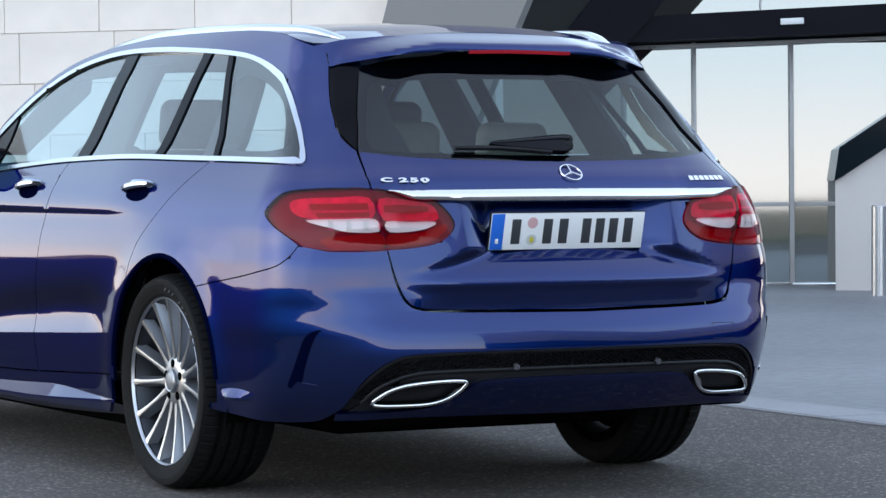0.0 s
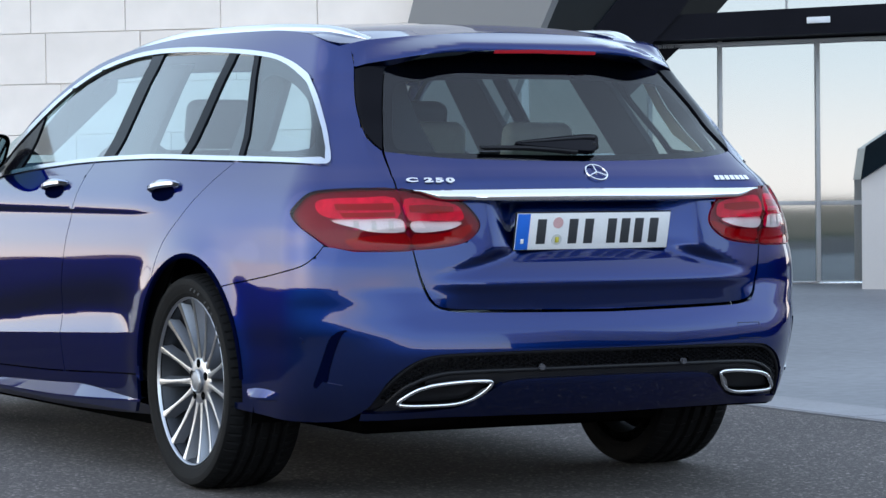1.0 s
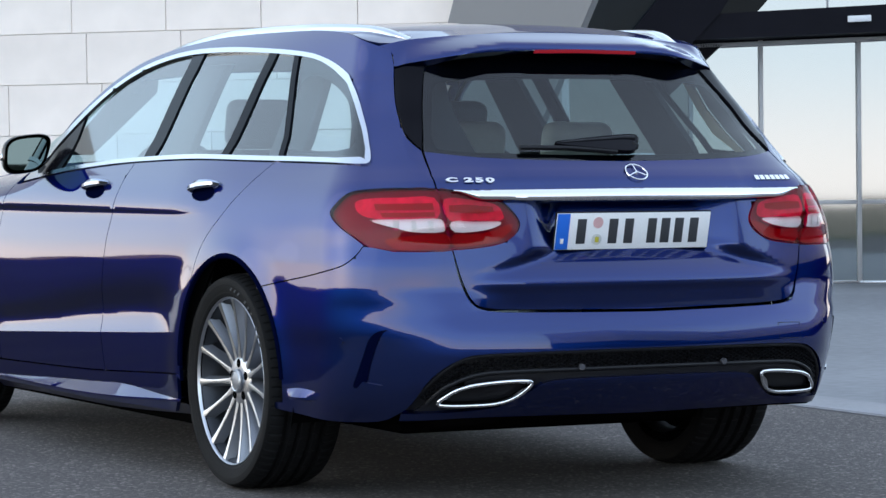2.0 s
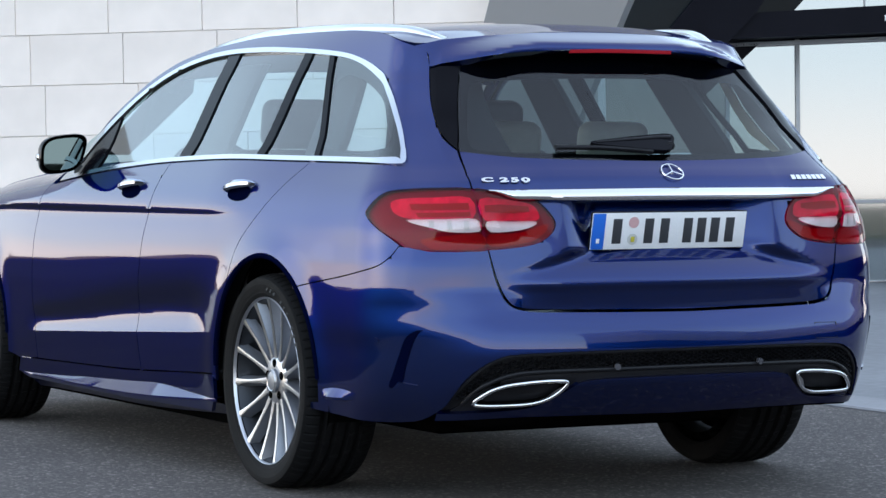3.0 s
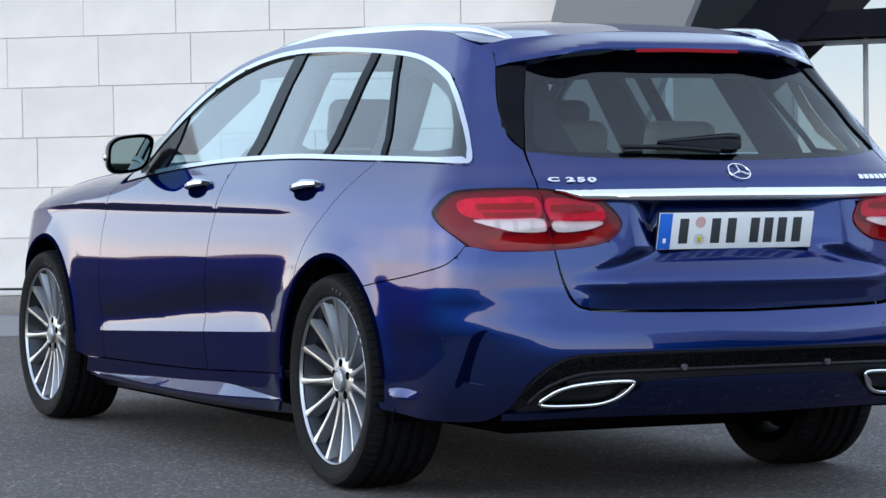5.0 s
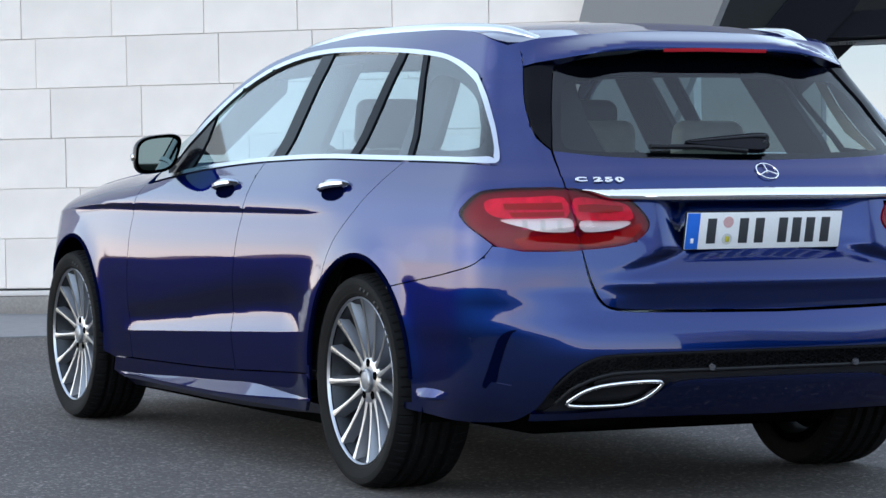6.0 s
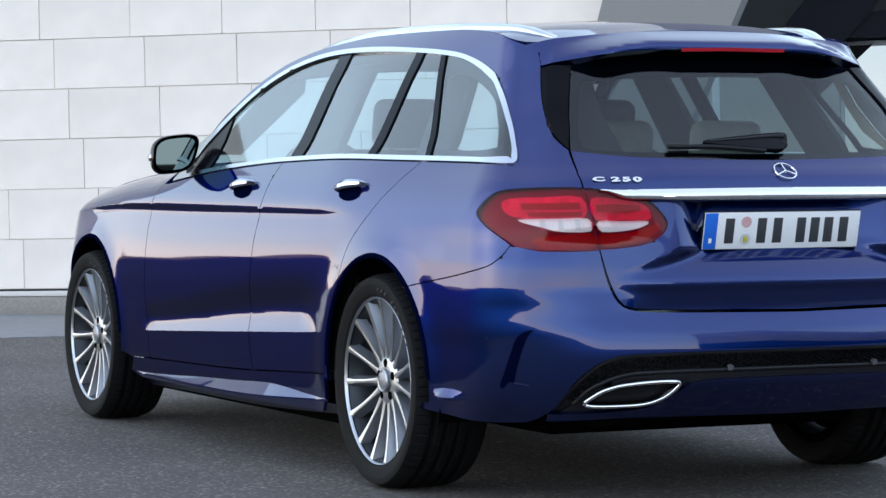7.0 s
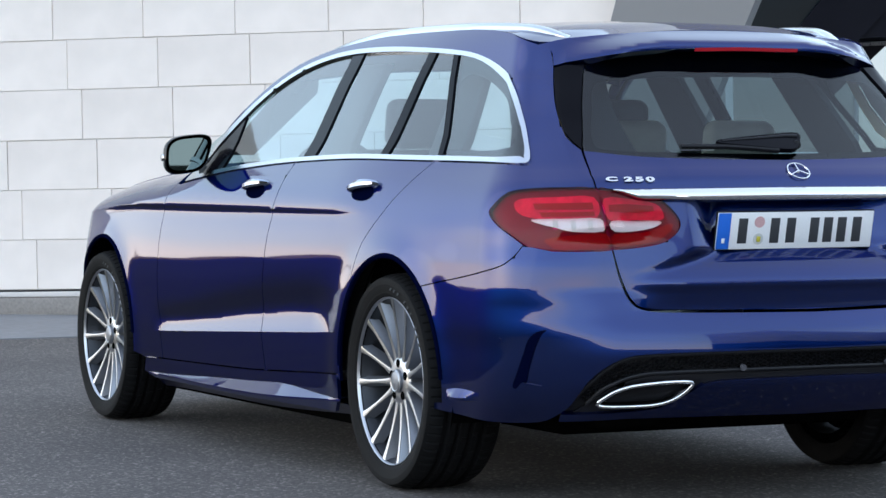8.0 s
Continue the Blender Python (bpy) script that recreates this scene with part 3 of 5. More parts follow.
for sg in (1, -1):
    lamps_g.append(wrap("tailgate_lamp", [(sg * (.47 + (s - .47) * 1.07), .838 + (z - .838) * 1.10) for s, z in lamp_g], gate_chart, RED_LAMP, tailgate, "red tail lamp with a clear band", lift=-.015, step=.02))
    wrap("lens", [(sg * s, z) for s, z in lamp_g], gate_chart, RED_LENS, lamps_g[-1], "glossy red lens", lift=.004, step=.02, depth=.020, holes=[[(sg * s, z) for s, z in band_g]])
    wrap("clear_lens", [(sg * s, z) for s, z in band_g], gate_chart, CLEAR_LENS, lamps_g[-1], "clear lens", lift=.004, step=.02, depth=0)
# rear window, its black frame, spoiler
wl = [(.562, 1.030), (.424, 1.013), (.25, 1.005), (.105, 1.002), (0, 1.001)]
wt = [(.562, 1.030), (.548, 1.10), (.539, 1.175), (.533, 1.26), (.528, 1.288), (.45, 1.306), (.342, 1.318), (.18, 1.329), (0, 1.332)]
h = curve(wl[::-1], 4)[:-1] + curve(wt, 4)
win_poly = h + [(-s, z) for s, z in h[::-1]][1:-1]
rear_window = wrap("rear_window", win_poly, skin, REAR_GLASS, car, "tinted rear window", lift=-.004, step=.05, depth=0)
frame_hole = curve([(.47, 1.036), (.20, 1.027), (0, 1.025), (-.20, 1.027), (-.47, 1.036), (-.528, 1.058), (-.514, 1.15), (-.500, 1.228), (-.44, 1.243), (-.2, 1.252), (0, 1.254), (.2, 1.252), (.44, 1.243), (.500, 1.228), (.514, 1.15), (.528, 1.058)], 3, True)
wrap("window_frame", win_poly, skin, BLACK_GLOSS, rear_window, "black printed edge", lift=-.008, step=.05, depth=0, holes=[frame_hole])
dp = curve([(.660, 1.275), (.636, 1.175), (.600, 1.084), (.566, 1.036)], 4) + curve([(.5655, 1.034), (.551, 1.10), (.542, 1.175), (.536, 1.26), (.532, 1.284)], 4) + [(.60, 1.282)]
both("pillar_trim", dp, BLACK_GLOSS, car, lift=.002)
sp = curve([(0, 1.336), (.18, 1.333), (.342, 1.325), (.45, 1.316), (.533, 1.303), (.60, 1.292), (.664, 1.284), (.672, 1.298), (.70, 1.332), (.775, 1.347)], 4)


def spoiler_chart(s, z, lift):
    p, n = skin(s, z, lift)
    over = z - (1.353 - .052 * ease(np.abs(s), .25, .68))
    k = .085 - 2.1 * .006 * np.logaddexp(0, over / .006) - 1.15 * np.maximum(-over, 0)
    k = .006 * np.logaddexp(0, k / .006) * (1 - ease(np.abs(s), .40, .66))
    return p + np.stack([0 * k, -k, 0 * k], -1), n


SPOILER = shaped(spoiler_chart)
spt = [(s, 1.347 + .046 * (1 - (s / .775)**2)) for s in np.linspace(.775, -.775, 30)]
spoiler = wrap("roof_spoiler", sp + spt[1:-1] + [(-s, z) for s, z in sp[::-1]][:-1], SPOILER, PAINT, car, step=.01, depth=.03)
# roof
ys = np.linspace(1.42, -.25, 40)
edge = [body(float(along(y, float(roof_edge(y)))), float(roof_edge(y))) for y in ys] + [body(s, z) for s, z in roof_corner] + [body(s, 1.347 + .046 * (1 - (s / .775)**2)) for s in np.linspace(.775, 0, 16)][1:]
rim = [(p[0] + .003, p[1]) for p in edge]
roof_half = knots([(-.62, .50), (-.45, .52), (-.3, .555), (.2, .585), (1.0, .59), (1.45, .585)])


def roof_z(x, y):
    e = roof_edge(y)
    return e + (.045 - .015 * ease(y, -.5, -.05) + .008 * ease(y, -.3, .6)) * (1 - np.minimum(np.abs(x) / roof_half(y), 1.1)**2.2) * ease(y, -.75, -.45)


def roof_chart(x, y, lift):
    e = 2e-3
    p = np.stack([x, y, roof_z(x, y)], -1)
    n = np.stack([-(roof_z(x + e, y) - roof_z(x - e, y)) / 2 / e, -(roof_z(x, y + e) - roof_z(x, y - e)) / 2 / e, np.ones_like(x)], -1)
    n /= np.linalg.norm(n, axis=-1, keepdims=True)
    return p + n * lift[..., None], n


roof = wrap("roof", rim + [(-x, y) for x, y in rim[::-1]][1:], roof_chart, PAINT, car, step=.06, depth=.035)


# windscreen, bonnet and nose close the car in front
def screen(u, v, lift):
    y0, y1 = 1.40 + .10 * (1 - u**2), 2.12 + .16 * (1 - u**2)
    x = u * (.585 + .21 * v)
    y = y0 + (y1 - y0) * v
    z = roof_z(np.minimum(np.abs(x), .5), np.full_like(x, 1.42)) * (1 - v) + v * .985 + .05 * v * (1 - v)
    return np.stack([x, y, z], -1), np.tile((0., .5, .85), (len(x), 1))


wrap("windscreen", [(-1, 0), (1, 0), (1, 1), (-1, 1)], screen, GLASS, car, step=.1, depth=0)


def bonnet_z(x, y):
    return wing_top(y) + .03 * (1 - (x / .75)**2) - .004


def bonnet_chart(x, y, lift):
    p = np.stack([x, y, bonnet_z(x, y)], -1)
    return p, np.tile((0., .1, .99), (len(x), 1))


bx = [body(float(along(y, float(wing_top(y)) - .002)), float(wing_top(y)) - .002)[0] for y in np.linspace(2.06, 3.5, 14)]
bl = [(x, y) for x, y in zip(bx, np.linspace(2.06, 3.5, 14))]
wrap("bonnet", bl + [(-.35, 3.60), (0, 3.64), (.35, 3.60)] + [(-x, y) for x, y in bl[::-1]], bonnet_chart, PAINT, car, step=.08)


def nose_chart(x, z, lift):
    y = 3.66 - .30 * x**2 - .25 * (z - .5)**2 - .12 * np.maximum(np.abs(x) - .6, 0) * 4
    return np.stack([x, y, z], -1), np.stack([.5 * x, np.ones_like(x), .1 * x * 0], -1)


wrap("front_bumper", [(-.64, .22), (.64, .22), (.64, .72), (.4, .80), (0, .82), (-.4, .80), (-.64, .72)], nose_chart, PAINT, car, step=.08)

# side windows and their trim
trim_in = curve([(.812, 1.013), (.816, 1.022), (.862, 1.101), (.947, 1.185), (1.077, 1.256), (1.205, 1.300), (1.37, 1.322)] + to_s([(.27, 1.339), (.56, 1.349), (.85, 1.351), (1.07, 1.337),
                 (1.28, 1.300), (1.46, 1.235), (1.61, 1.141), (1.76, 1.03), (1.85, .966)]), 5)
trim_in = [tuple(np.array(p) * .65 + .35 * np.array(min(trim_out, key=lambda o: (o[0] - p[0])**2 + (o[1] - p[1])**2))) for p in trim_in]
opening = trim_in + to_s([(y, float(belt(y)) + .013) for y in np.linspace(1.80, -.60, 40)]) + [(.83, 1.0125)]
border = trim_out + to_s([(y, float(belt(y)) - .001) for y in np.linspace(1.93, -.60, 40)]) + [(.83, .9925)]
for sg in (1, -1):
    wrap("window_trim", [(sg * s, z) for s, z in border], skin, SATIN, car, "bright chrome window surround", step=.06, lift=.006, depth=.012,
         holes=[[(sg * s, z) for s, z in opening]])


def between(a0, a1, b0, b1):
    """The stretch of the window opening between two slanting lines, front line first; each from belt to roof."""
    p = opening
    if a0:
        p = cut(p, a0, a1)
    if b0:
        p = cut(p, b1, b0)
    return p


stops = [tuple(to_s(line)) for line in [((1.60, .98), (1.60, 1.15)), ((.88, 1.0), (.88, 1.36)), ((.785, 1.0), (.785, 1.36)), ((.245, 1.0), (.245, 1.36)), ((.185, 1.0), (.185, 1.36)), ((-.20, 1.0), (.05, 1.34)), ((-.235, 1.0), (.015, 1.34))]]
kinds = [("sail_panel", BLACK_GLOSS, None, stops[0]), ("front_side_window", GLASS, stops[0], stops[1]), ("middle_pillar", PILLAR_GLOSS, stops[1], stops[2]), ("rear_side_window", GLASS, stops[2], stops[3]),
         ("window_bar", PILLAR_GLOSS, stops[3], stops[4]), ("small_side_window", GLASS, stops[4], stops[5]), ("rear_pillar", PILLAR_GLOSS, stops[5], stops[6]), ("quarter_window", GLASS, stops[6], None)]
for nm, mt, a, b in kinds:
    poly = between(a[0] if a else None, a[1] if a else None, b[0] if b else None, b[1] if b else None)
    both(nm, poly, mt, car, step=.06, lift=-.004 if mt is GLASS else .001, depth=0 if mt is GLASS else .01)

qw = between(*stops[6], None, None)
qh = curve(to_s([(-.225, 1.045), (-.165, 1.13), (-.10, 1.225), (-.105, 1.26), (-.16, 1.27), (-.26, 1.254), (-.36, 1.228), (-.47, 1.187), (-.56, 1.12), (-.635, 1.047)]), 3, True)
for sg in (1, -1):
    wrap("printed_edge", [(sg * x, z) for x, z in qw], skin, BLACK_GLOSS, car, "black printed window edge", step=.06, lift=-.008, depth=0, holes=[[(sg * x, z) for x, z in qh]])

# ---- wheels ----
def wheel(at, flip, width):
    w = new("wheel")
    w.parent = car
    # tyre with grooves and shoulder cuts
    n, prof = 420, []
    hw = width / 2
    for k in range(41):
        u = -1 + 2 * k / 40
        prof.append((u * hw, .331 - .016 * abs(u)**5))
    pts, faces = [], []
    side_prof = [(-hw * .88, .2565), (-hw * .93, .262), (-hw * .965, .270), (-hw * .968, .273), (-hw * .99, .282), (-hw * 1.015, .297), (-hw * 1.012, .306)]
    full = [(x, r) for x, r in side_prof] + prof + [(-x, r) for x, r in side_prof[::-1]]
    m = len(full)
    for i in range(n):
        a = 2 * math.pi * i / n
        for k, (x, r) in enumerate(full):
            u = x / hw
            if 7 <= k < m - 7:
                for gx in (-.50, -.18, .18, .50):
                    if abs(u - gx) < .055:
                        r -= .015
                if .56 < abs(u) < .94 and i % 6 == (2 if u > 0 else 0):
                    r -= .0035
                elif abs(u) <= .45 and (i + int((u + 1) * 9)) % 14 == 0:
                    r -= .003
            pts.append((x, r * math.cos(a), r * math.sin(a)))
    for i in range(n):
        for k in range(m - 1):
            j = (i + 1) % n
            faces.append((i * m + k, j * m + k, j * m + k + 1, i * m + k + 1))
    obj("tyre", pts, faces, RUBBER, w, "worn black low-profile tyre", smooth=False)
    # raised lettering on the outer wall, as plain bars
    for k in range(11):
        if k in (3, 7):
            continue
        a = radians(8 + 5.6 * k)
        b = part("tyre_letter", box((.0012, .010, .017), (0, 0, 0)), RUBBER_WORN, w, "small raised bar", smooth=False)
        b.matrix_basis = pose(0, 0, 0, math.degrees(a)) @ pose(-hw * 1.003, 0, .2895, 0, 24)
    # rim barrel and lip; the outside is at -x
    o = -hw * .90
    part("rim_barrel", lathe([(.2515, o + .010), (.246, o + .020), (.238, o + .055), (.228, o + .09), (.215, .04), (.225, hw * .9)], 72), RIM_SHADED, w)
    part("rim_lip", lathe([(.2520, o + .006), (.2540, o - .001), (.2565, o - .003), (.2585, o - .001), (.2595, o + .006)], 90), RIM_FACE, w)
    # spokes: bright machined face on grey flanks
    for k in range(15):
        a = 2 * math.pi * (k + .08) / 15
        bm = bmesh.new()
        bf = bmesh.new()
        rows, tops = [], []
        for j in range(11):
            t = j / 10
            r = .060 + t * (.2515 - .060)
            face = o + .030 - .027 * t**1.6
            hwid = .0040 + .0020 * t + .0045 * t**6 + .0075 * (1 - t)**3
            back = .0095 + .009 * t + .006 * (1 - t)**2
            deep = .046 - .018 * t
            rows.append([bm.verts.new((face + .002, -hwid, r)), bm.verts.new((face + .002, hwid, r)), bm.verts.new((face + deep, back, r)), bm.verts.new((face + deep, -back, r))])
            tops.append([bf.verts.new((face, -hwid * .92, r)), bf.verts.new((face - .0012, 0, r)), bf.verts.new((face, hwid * .92, r))])
        for a1, b1 in zip(rows, rows[1:]):
            for c in range(4):
                bm.faces.new((a1[c], a1[(c + 1) % 4], b1[(c + 1) % 4], b1[c]))
        for a1, b1 in zip(tops, tops[1:]):
            for c in range(2):
                bf.faces.new((a1[c], a1[c + 1], b1[c + 1], b1[c]))
        sp_ob = part("spoke", bm, RIM_GREY, w)
        fc = part("spoke_face", bf, RIM_FACE, sp_ob, "bright machined face")
        sp_ob.matrix_basis = pose(0, 0, 0, math.degrees(a))
    part("hub", lathe([(.001, o + .027), (.046, o + .027), (.068, o + .0285), (.077, o + .036), (.079, o + .085)], 48), RIM_FACE, w)
    part("hub_cap", lathe([(.001, o + .015), (.030, o + .0155), (.036, o + .018), (.0375, o + .032)], 40), RIM_GREY, w, "silver hub cap")
    part("hub_badge", lathe([(.0285, o + .0150), (.0310, o + .0140), (.0330, o + .0165)], 40), RIM_FACE, w, "bright cap ring")
    # dark discs on the hub stand in for the shade in the bolt holes
    for k in range(5):
        a = 2 * math.pi * k / 5 + .3
        b = part("bolt_hole_disc", lathe([(.001, o + .0258), (.0125, o + .0258), (.0135, o + .0268), (.014, o + .045)], 16), DARK, w)
        b.location = (0, .054 * math.cos(a), .054 * math.sin(a))
    part("brake_disc", lathe([(.08, .012), (.165, .012), (.165, .04), (.08, .04)], 60), BRAKE, w)
    part("brake_caliper", box((.07, .10, .20), (.02, .135 if at[1] < 1 else -.135, .03), .02), BRAKE, w)
    part("brake_backing", lathe([(.001, .03), (.195, .03), (.212, .045)], 40), DARK, w)
    w.matrix_basis = pose(*at, 0, 0, 180 if flip else 0)
    return w


wheel((-.770, 0, .331), False, .245)
wheel((.770, 0, .331), True, .245)
wheel((-.782, 2.84, .331), False, .225)
wheel((.782, 2.84, .331), True, .225)
for cy, cz, r in (REAR_ARCH, FRONT_ARCH):
    for sg in (-1, 1):
        pts, faces = [], []
        a = arc(cy, cz, r + .012, 200, -20, 30)
        for y, z in a:
            pts += [(sg * .858, y, z), (sg * .85, y, z + .02), (sg * .45, y, z + .02)]
        for i in range(len(a) - 1):
            for k in range(2):
                faces.append((i * 3 + k, i * 3 + 3 + k, i * 3 + 4 + k, i * 3 + 1 + k))
        c = len(pts)
        pts += [(sg * .45, cy, cz)]
        faces += [(i * 3 + 2, i * 3 + 5, c) for i in range(len(a) - 1)]
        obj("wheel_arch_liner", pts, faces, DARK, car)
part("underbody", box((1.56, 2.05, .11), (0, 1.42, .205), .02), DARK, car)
# two added boxes that keep light off the ground under the tail
part("rear_shade_box", box((1.06, 1.25, .10), (0, .17, .235), .03), DARK, car)
part("bumper_shade_box", box((1.38, .46, .03), (0, -.60, .272), .01), DARK, car)
# arch lips: the shade under the edge is in their dark paint
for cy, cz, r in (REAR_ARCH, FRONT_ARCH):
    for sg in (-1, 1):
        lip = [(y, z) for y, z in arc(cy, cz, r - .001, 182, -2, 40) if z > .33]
        part("arch_lip", tube([Vector(body(float(along(y, z)), z) * (-sg, 1, 1)) + Vector((-sg * .003, 0, 0)) for y, z in lip], .009, 8), PAINT_SHADED, car)

# ---- the building ----
def frame_at(origin, angle, lean=0.0):
    """A pose whose x runs along a wall and z up; lean turns it in its own plane."""
    return pose(*origin, 0, 0, angle) @ pose(0, 0, 0, 0, lean, 0)


sheet("pavement", [(2.33, -17), (60, -17), (60, 60), (-0.15, 60), (-0.15, 8.2), (2.33, 8.2)], .006, PAVING, .05, "smooth grey concrete paving round the forecourt", "pavement")
for k in range(25):
    o = tagged(part("kerb_stone", box((.325, .99, .06), (2.498, -16.5 + k, -.018), .006, seg=1), KERB, None, smooth=False), "flush pale concrete edging stone beside the asphalt", "kerb stone", "edging stones", "")
sheet("lawn", [(-45, -21.5), (14, -21.5), (14, -17), (-45, -17)], .002, LAWN, .05, "strip of green lawn along the forecourt", "lawn")
sheet("field", [(-300, -300), (14, -300), (14, -21.5), (-300, -21.5)], -.01, FIELD, .02, "dry tan field beyond the lawn", "field")
# panelled wall: plinth, backing and single panels
WALL = frame_at((1.20, 10.74, 0), -38.75, -0.9)
PW, PH, BASE = .632, .328, .172
wall = new("wall_north")
tagged(wall, "pale panelled building wall with staggered joints", "wall", kind="structure")
wall.matrix_basis = WALL
part("backing", box((11, .3, 5.2), (-.9, .156, 2.6 + .1)), JOINT, wall)
part("plinth", box((11, .5, .122), (-.9, .25 - .012, .061), .008), PLINTH, wall, "stained grey concrete plinth")
part("plinth_cap", box((11, .5, .032), (-.9, .25 - .016, .140), .003), CREAM, wall, "pale stone plinth cap")
part("shadow_gap", box((11, .3, .014), (-.9, .25 - .095, .164), .001), INTERIOR, wall, "dark joint over the plinth")
pm = box((PW - .0032, .05, PH - .0032), (0, 0, 0), .003, seg=1)
first = None
for r in range(0, 8):
    for c in range(-10, 8):
        x = .626 - .0965 * r + PW * (c + .5)
        if x > 4.3:
            continue
        if first is None:
            o = first = part("panel", pm, PANEL, wall, smooth=False)
        else:
            o = first.copy()
            scene.collection.objects.link(o)
        o.location = (x, .015 + random.uniform(-.002, .002), BASE + PH * (r + .5))
        o.rotation_euler = (random.uniform(-.004, .004), 0, random.uniform(-.004, .004))


def prism(poly, y0, y1):
    """An outline in x and z, drawn out along y."""
    bm = bmesh.new()
    f = bm.faces.new([bm.verts.new((x, y0, z)) for x, z in poly])
    for v in bmesh.ops.extrude_face_region(bm, geom=[f])["geom"]:
        if isinstance(v, bmesh.types.BMVert):
            v.co.y = y1
    return bm


col = tagged(part("column", prism([(3.45, 0), (4.0, 0), (5.75, 3.9), (4.54, 3.9)], -.35, -.12), FACADE_TAUPE, None, smooth=False), "leaning taupe clad column", "column", kind="structure")
col.matrix_basis = WALL
# the dark wing of the building that stands behind the camera, seen only in the car's paint
wing_b = tagged(new("wall_south"), "long dark glazed wing of the building opposite", "building", kind="structure")
wing_b.matrix_basis = pose(18.6, -28.4, 0, 0, 0, -28)
for size, mid in (((30, 8), (0, 0)), ((8, 60), (17, 33.5))):
    part("wing_wall", box((*size, 3.6), (*mid, 1.8), .05), FACADE_DARK, wing_b, "dark clad wall")
    part("upper_storeys", box((size[0] - .1, size[1] - .1, 6.4), (*mid, 6.8), .05), CREAM, wing_b, "pale clad upper storeys")
# low far buildings past the fields ahead, seen only in the paint of the doors
far = tagged(new("backdrop"), "low tan sheds far across the fields", "buildings", kind="structure")
far.matrix_basis = pose(-34, 74, 0, 0, 0, 25)
for k in range(14):
    part("shed", box((7.5 + 2 * math.sin(k * 2.1), 6, .95 + .3 * math.sin(k * 1.3)), (-60 + 8.6 * k, 0, .47), .05), TAN_WALL, far)
part("mast", box((.25, .25, 9), (14, 0, 4.5), .02, turn=(0, 35, 0)), TAN_WALL, far)
# glazed front
FRONT = frame_at((9.6, 11.45, 0), -28.3, -0.45)
glazing = tagged(new("glass_front"), "tall glazed building front with slim grey frames", "glass front", kind="structure")
glazing.matrix_basis = FRONT
# the front folds at one mullion: the bays past it turn towards the forecourt
FOLD = Matrix.Translation((-.03, 0, 0)) @ pose(0, 0, 0, 0, 0, -6.0) @ Matrix.Translation((.03, 0, 0))
for x0, x1 in ((-3.6, -2.5), (-2.5, -1.38), (-1.38, -.815), (-.815, -.03), (-.03, 1.4), (1.4, 2.9), (2.9, 4.4), (4.4, 6)):
    bay = FOLD if x0 > -.1 else Matrix.Identity(4)
    for z0, z1 in ((.02, .645), (.675, 1.955)):
        # bays behind the car take the darkened copy of the glass
        p = part("pane", box((x1 - x0 - .03, .02, z1 - z0), (0, 0, 0)), FACADE_GLASS if x1 > -1.3 else DIMMED_GLASS, glazing, smooth=False)
        p.matrix_basis = bay @ pose((x0 + x1) / 2, 0, (z0 + z1) / 2, -.42 + random.uniform(-.04, .04), 0, random.uniform(-.08, .08))
    part("mullion", box((.034, .08, 1.97), (x1, -.02, .985), .004), FRAME_GREY, glazing).matrix_basis = bay
    part("transom", box((x1 - x0 - .034, .05, .034), ((x0 + x1) / 2, -.012, .66), .004), FRAME_GREY, glazing).matrix_basis = bay
part("sill", box((3.6, .10, .03), (-1.83, -.02, .012), .004), SATIN, glazing, "bright metal sill")
part("sill", box((6.0, .10, .03), (2.97, -.02, .012), .004), SATIN, glazing, "bright metal sill").matrix_basis = FOLD
part("head_trim", box((7.6, .12, .035), (2.3, -.04, 0), .003, turn=(0, -1.7, 0)), FRAME_GREY, glazing).location = (0, 0, 2.035)
part("interior_wall", box((9, .1, 5), (1.6, 1.2, 2.5)), FACADE_DARK, glazing)
part("upper_pane", prism([(-.86, 2.17), (6, 2.45), (6, 4.2), (1.0, 4.2)], .10, .13), FACADE_GLASS, glazing, smooth=False)
part("upper_mullion", box((.012, .03, 2.0), (-.26, .09, 3.1)), FRAME_GREY, glazing)
beam = tagged(part("canopy_beam", prism([(-1.5, 1.955), (6, 2.20), (6, 2.47), (-1.18, 2.165), (-1.5, 2.15)], -.55, .09), FACADE_DARK, None, smooth=False), "dark bronze clad canopy beam over the entrance", "beam", kind="structure")
beam.matrix_basis = FRONT
brace = tagged(part("canopy_brace", prism([(-2.02, 1.85), (-1.48, 1.85), (-1.18, 2.165), (-.35, 3.4), (-.75, 3.4)], -.58, -.2), FACADE_DARK, None, smooth=False), "slanting dark bronze clad canopy brace", "beam", kind="structure")
brace.matrix_basis = FRONT
dark = tagged(part("wall_dark", prism([(-3.6, 1.98), (-1.10, 1.98), (-1.10, 2.17), (-.84, 2.17), (.9, 4.2), (-3.6, 4.2)], .14, .25), DARK_GLASS, None, smooth=False), "dark glazed wall behind the canopy", "wall", kind="structure")
dark.matrix_basis = FRONT
tri = tagged(part("canopy_strut", prism([(-1.75, 1.35), (-1.27, 1.80), (-1.12, 1.94), (-1.75, 1.96)], -.10, -.03), FACADE_DARK, None, smooth=False), "dark slanting strut under the canopy", "beam", kind="structure")
tri.matrix_basis = FRONT
sign = tagged(part("sign_plate", box((.185, .02, .05), (-.085, -.57, 2.110), .006, turn=(0, -2, 0)), PLATE_WHITE, None), "small blank white sign plate on the beam", "sign")
sign.matrix_basis = FRONT
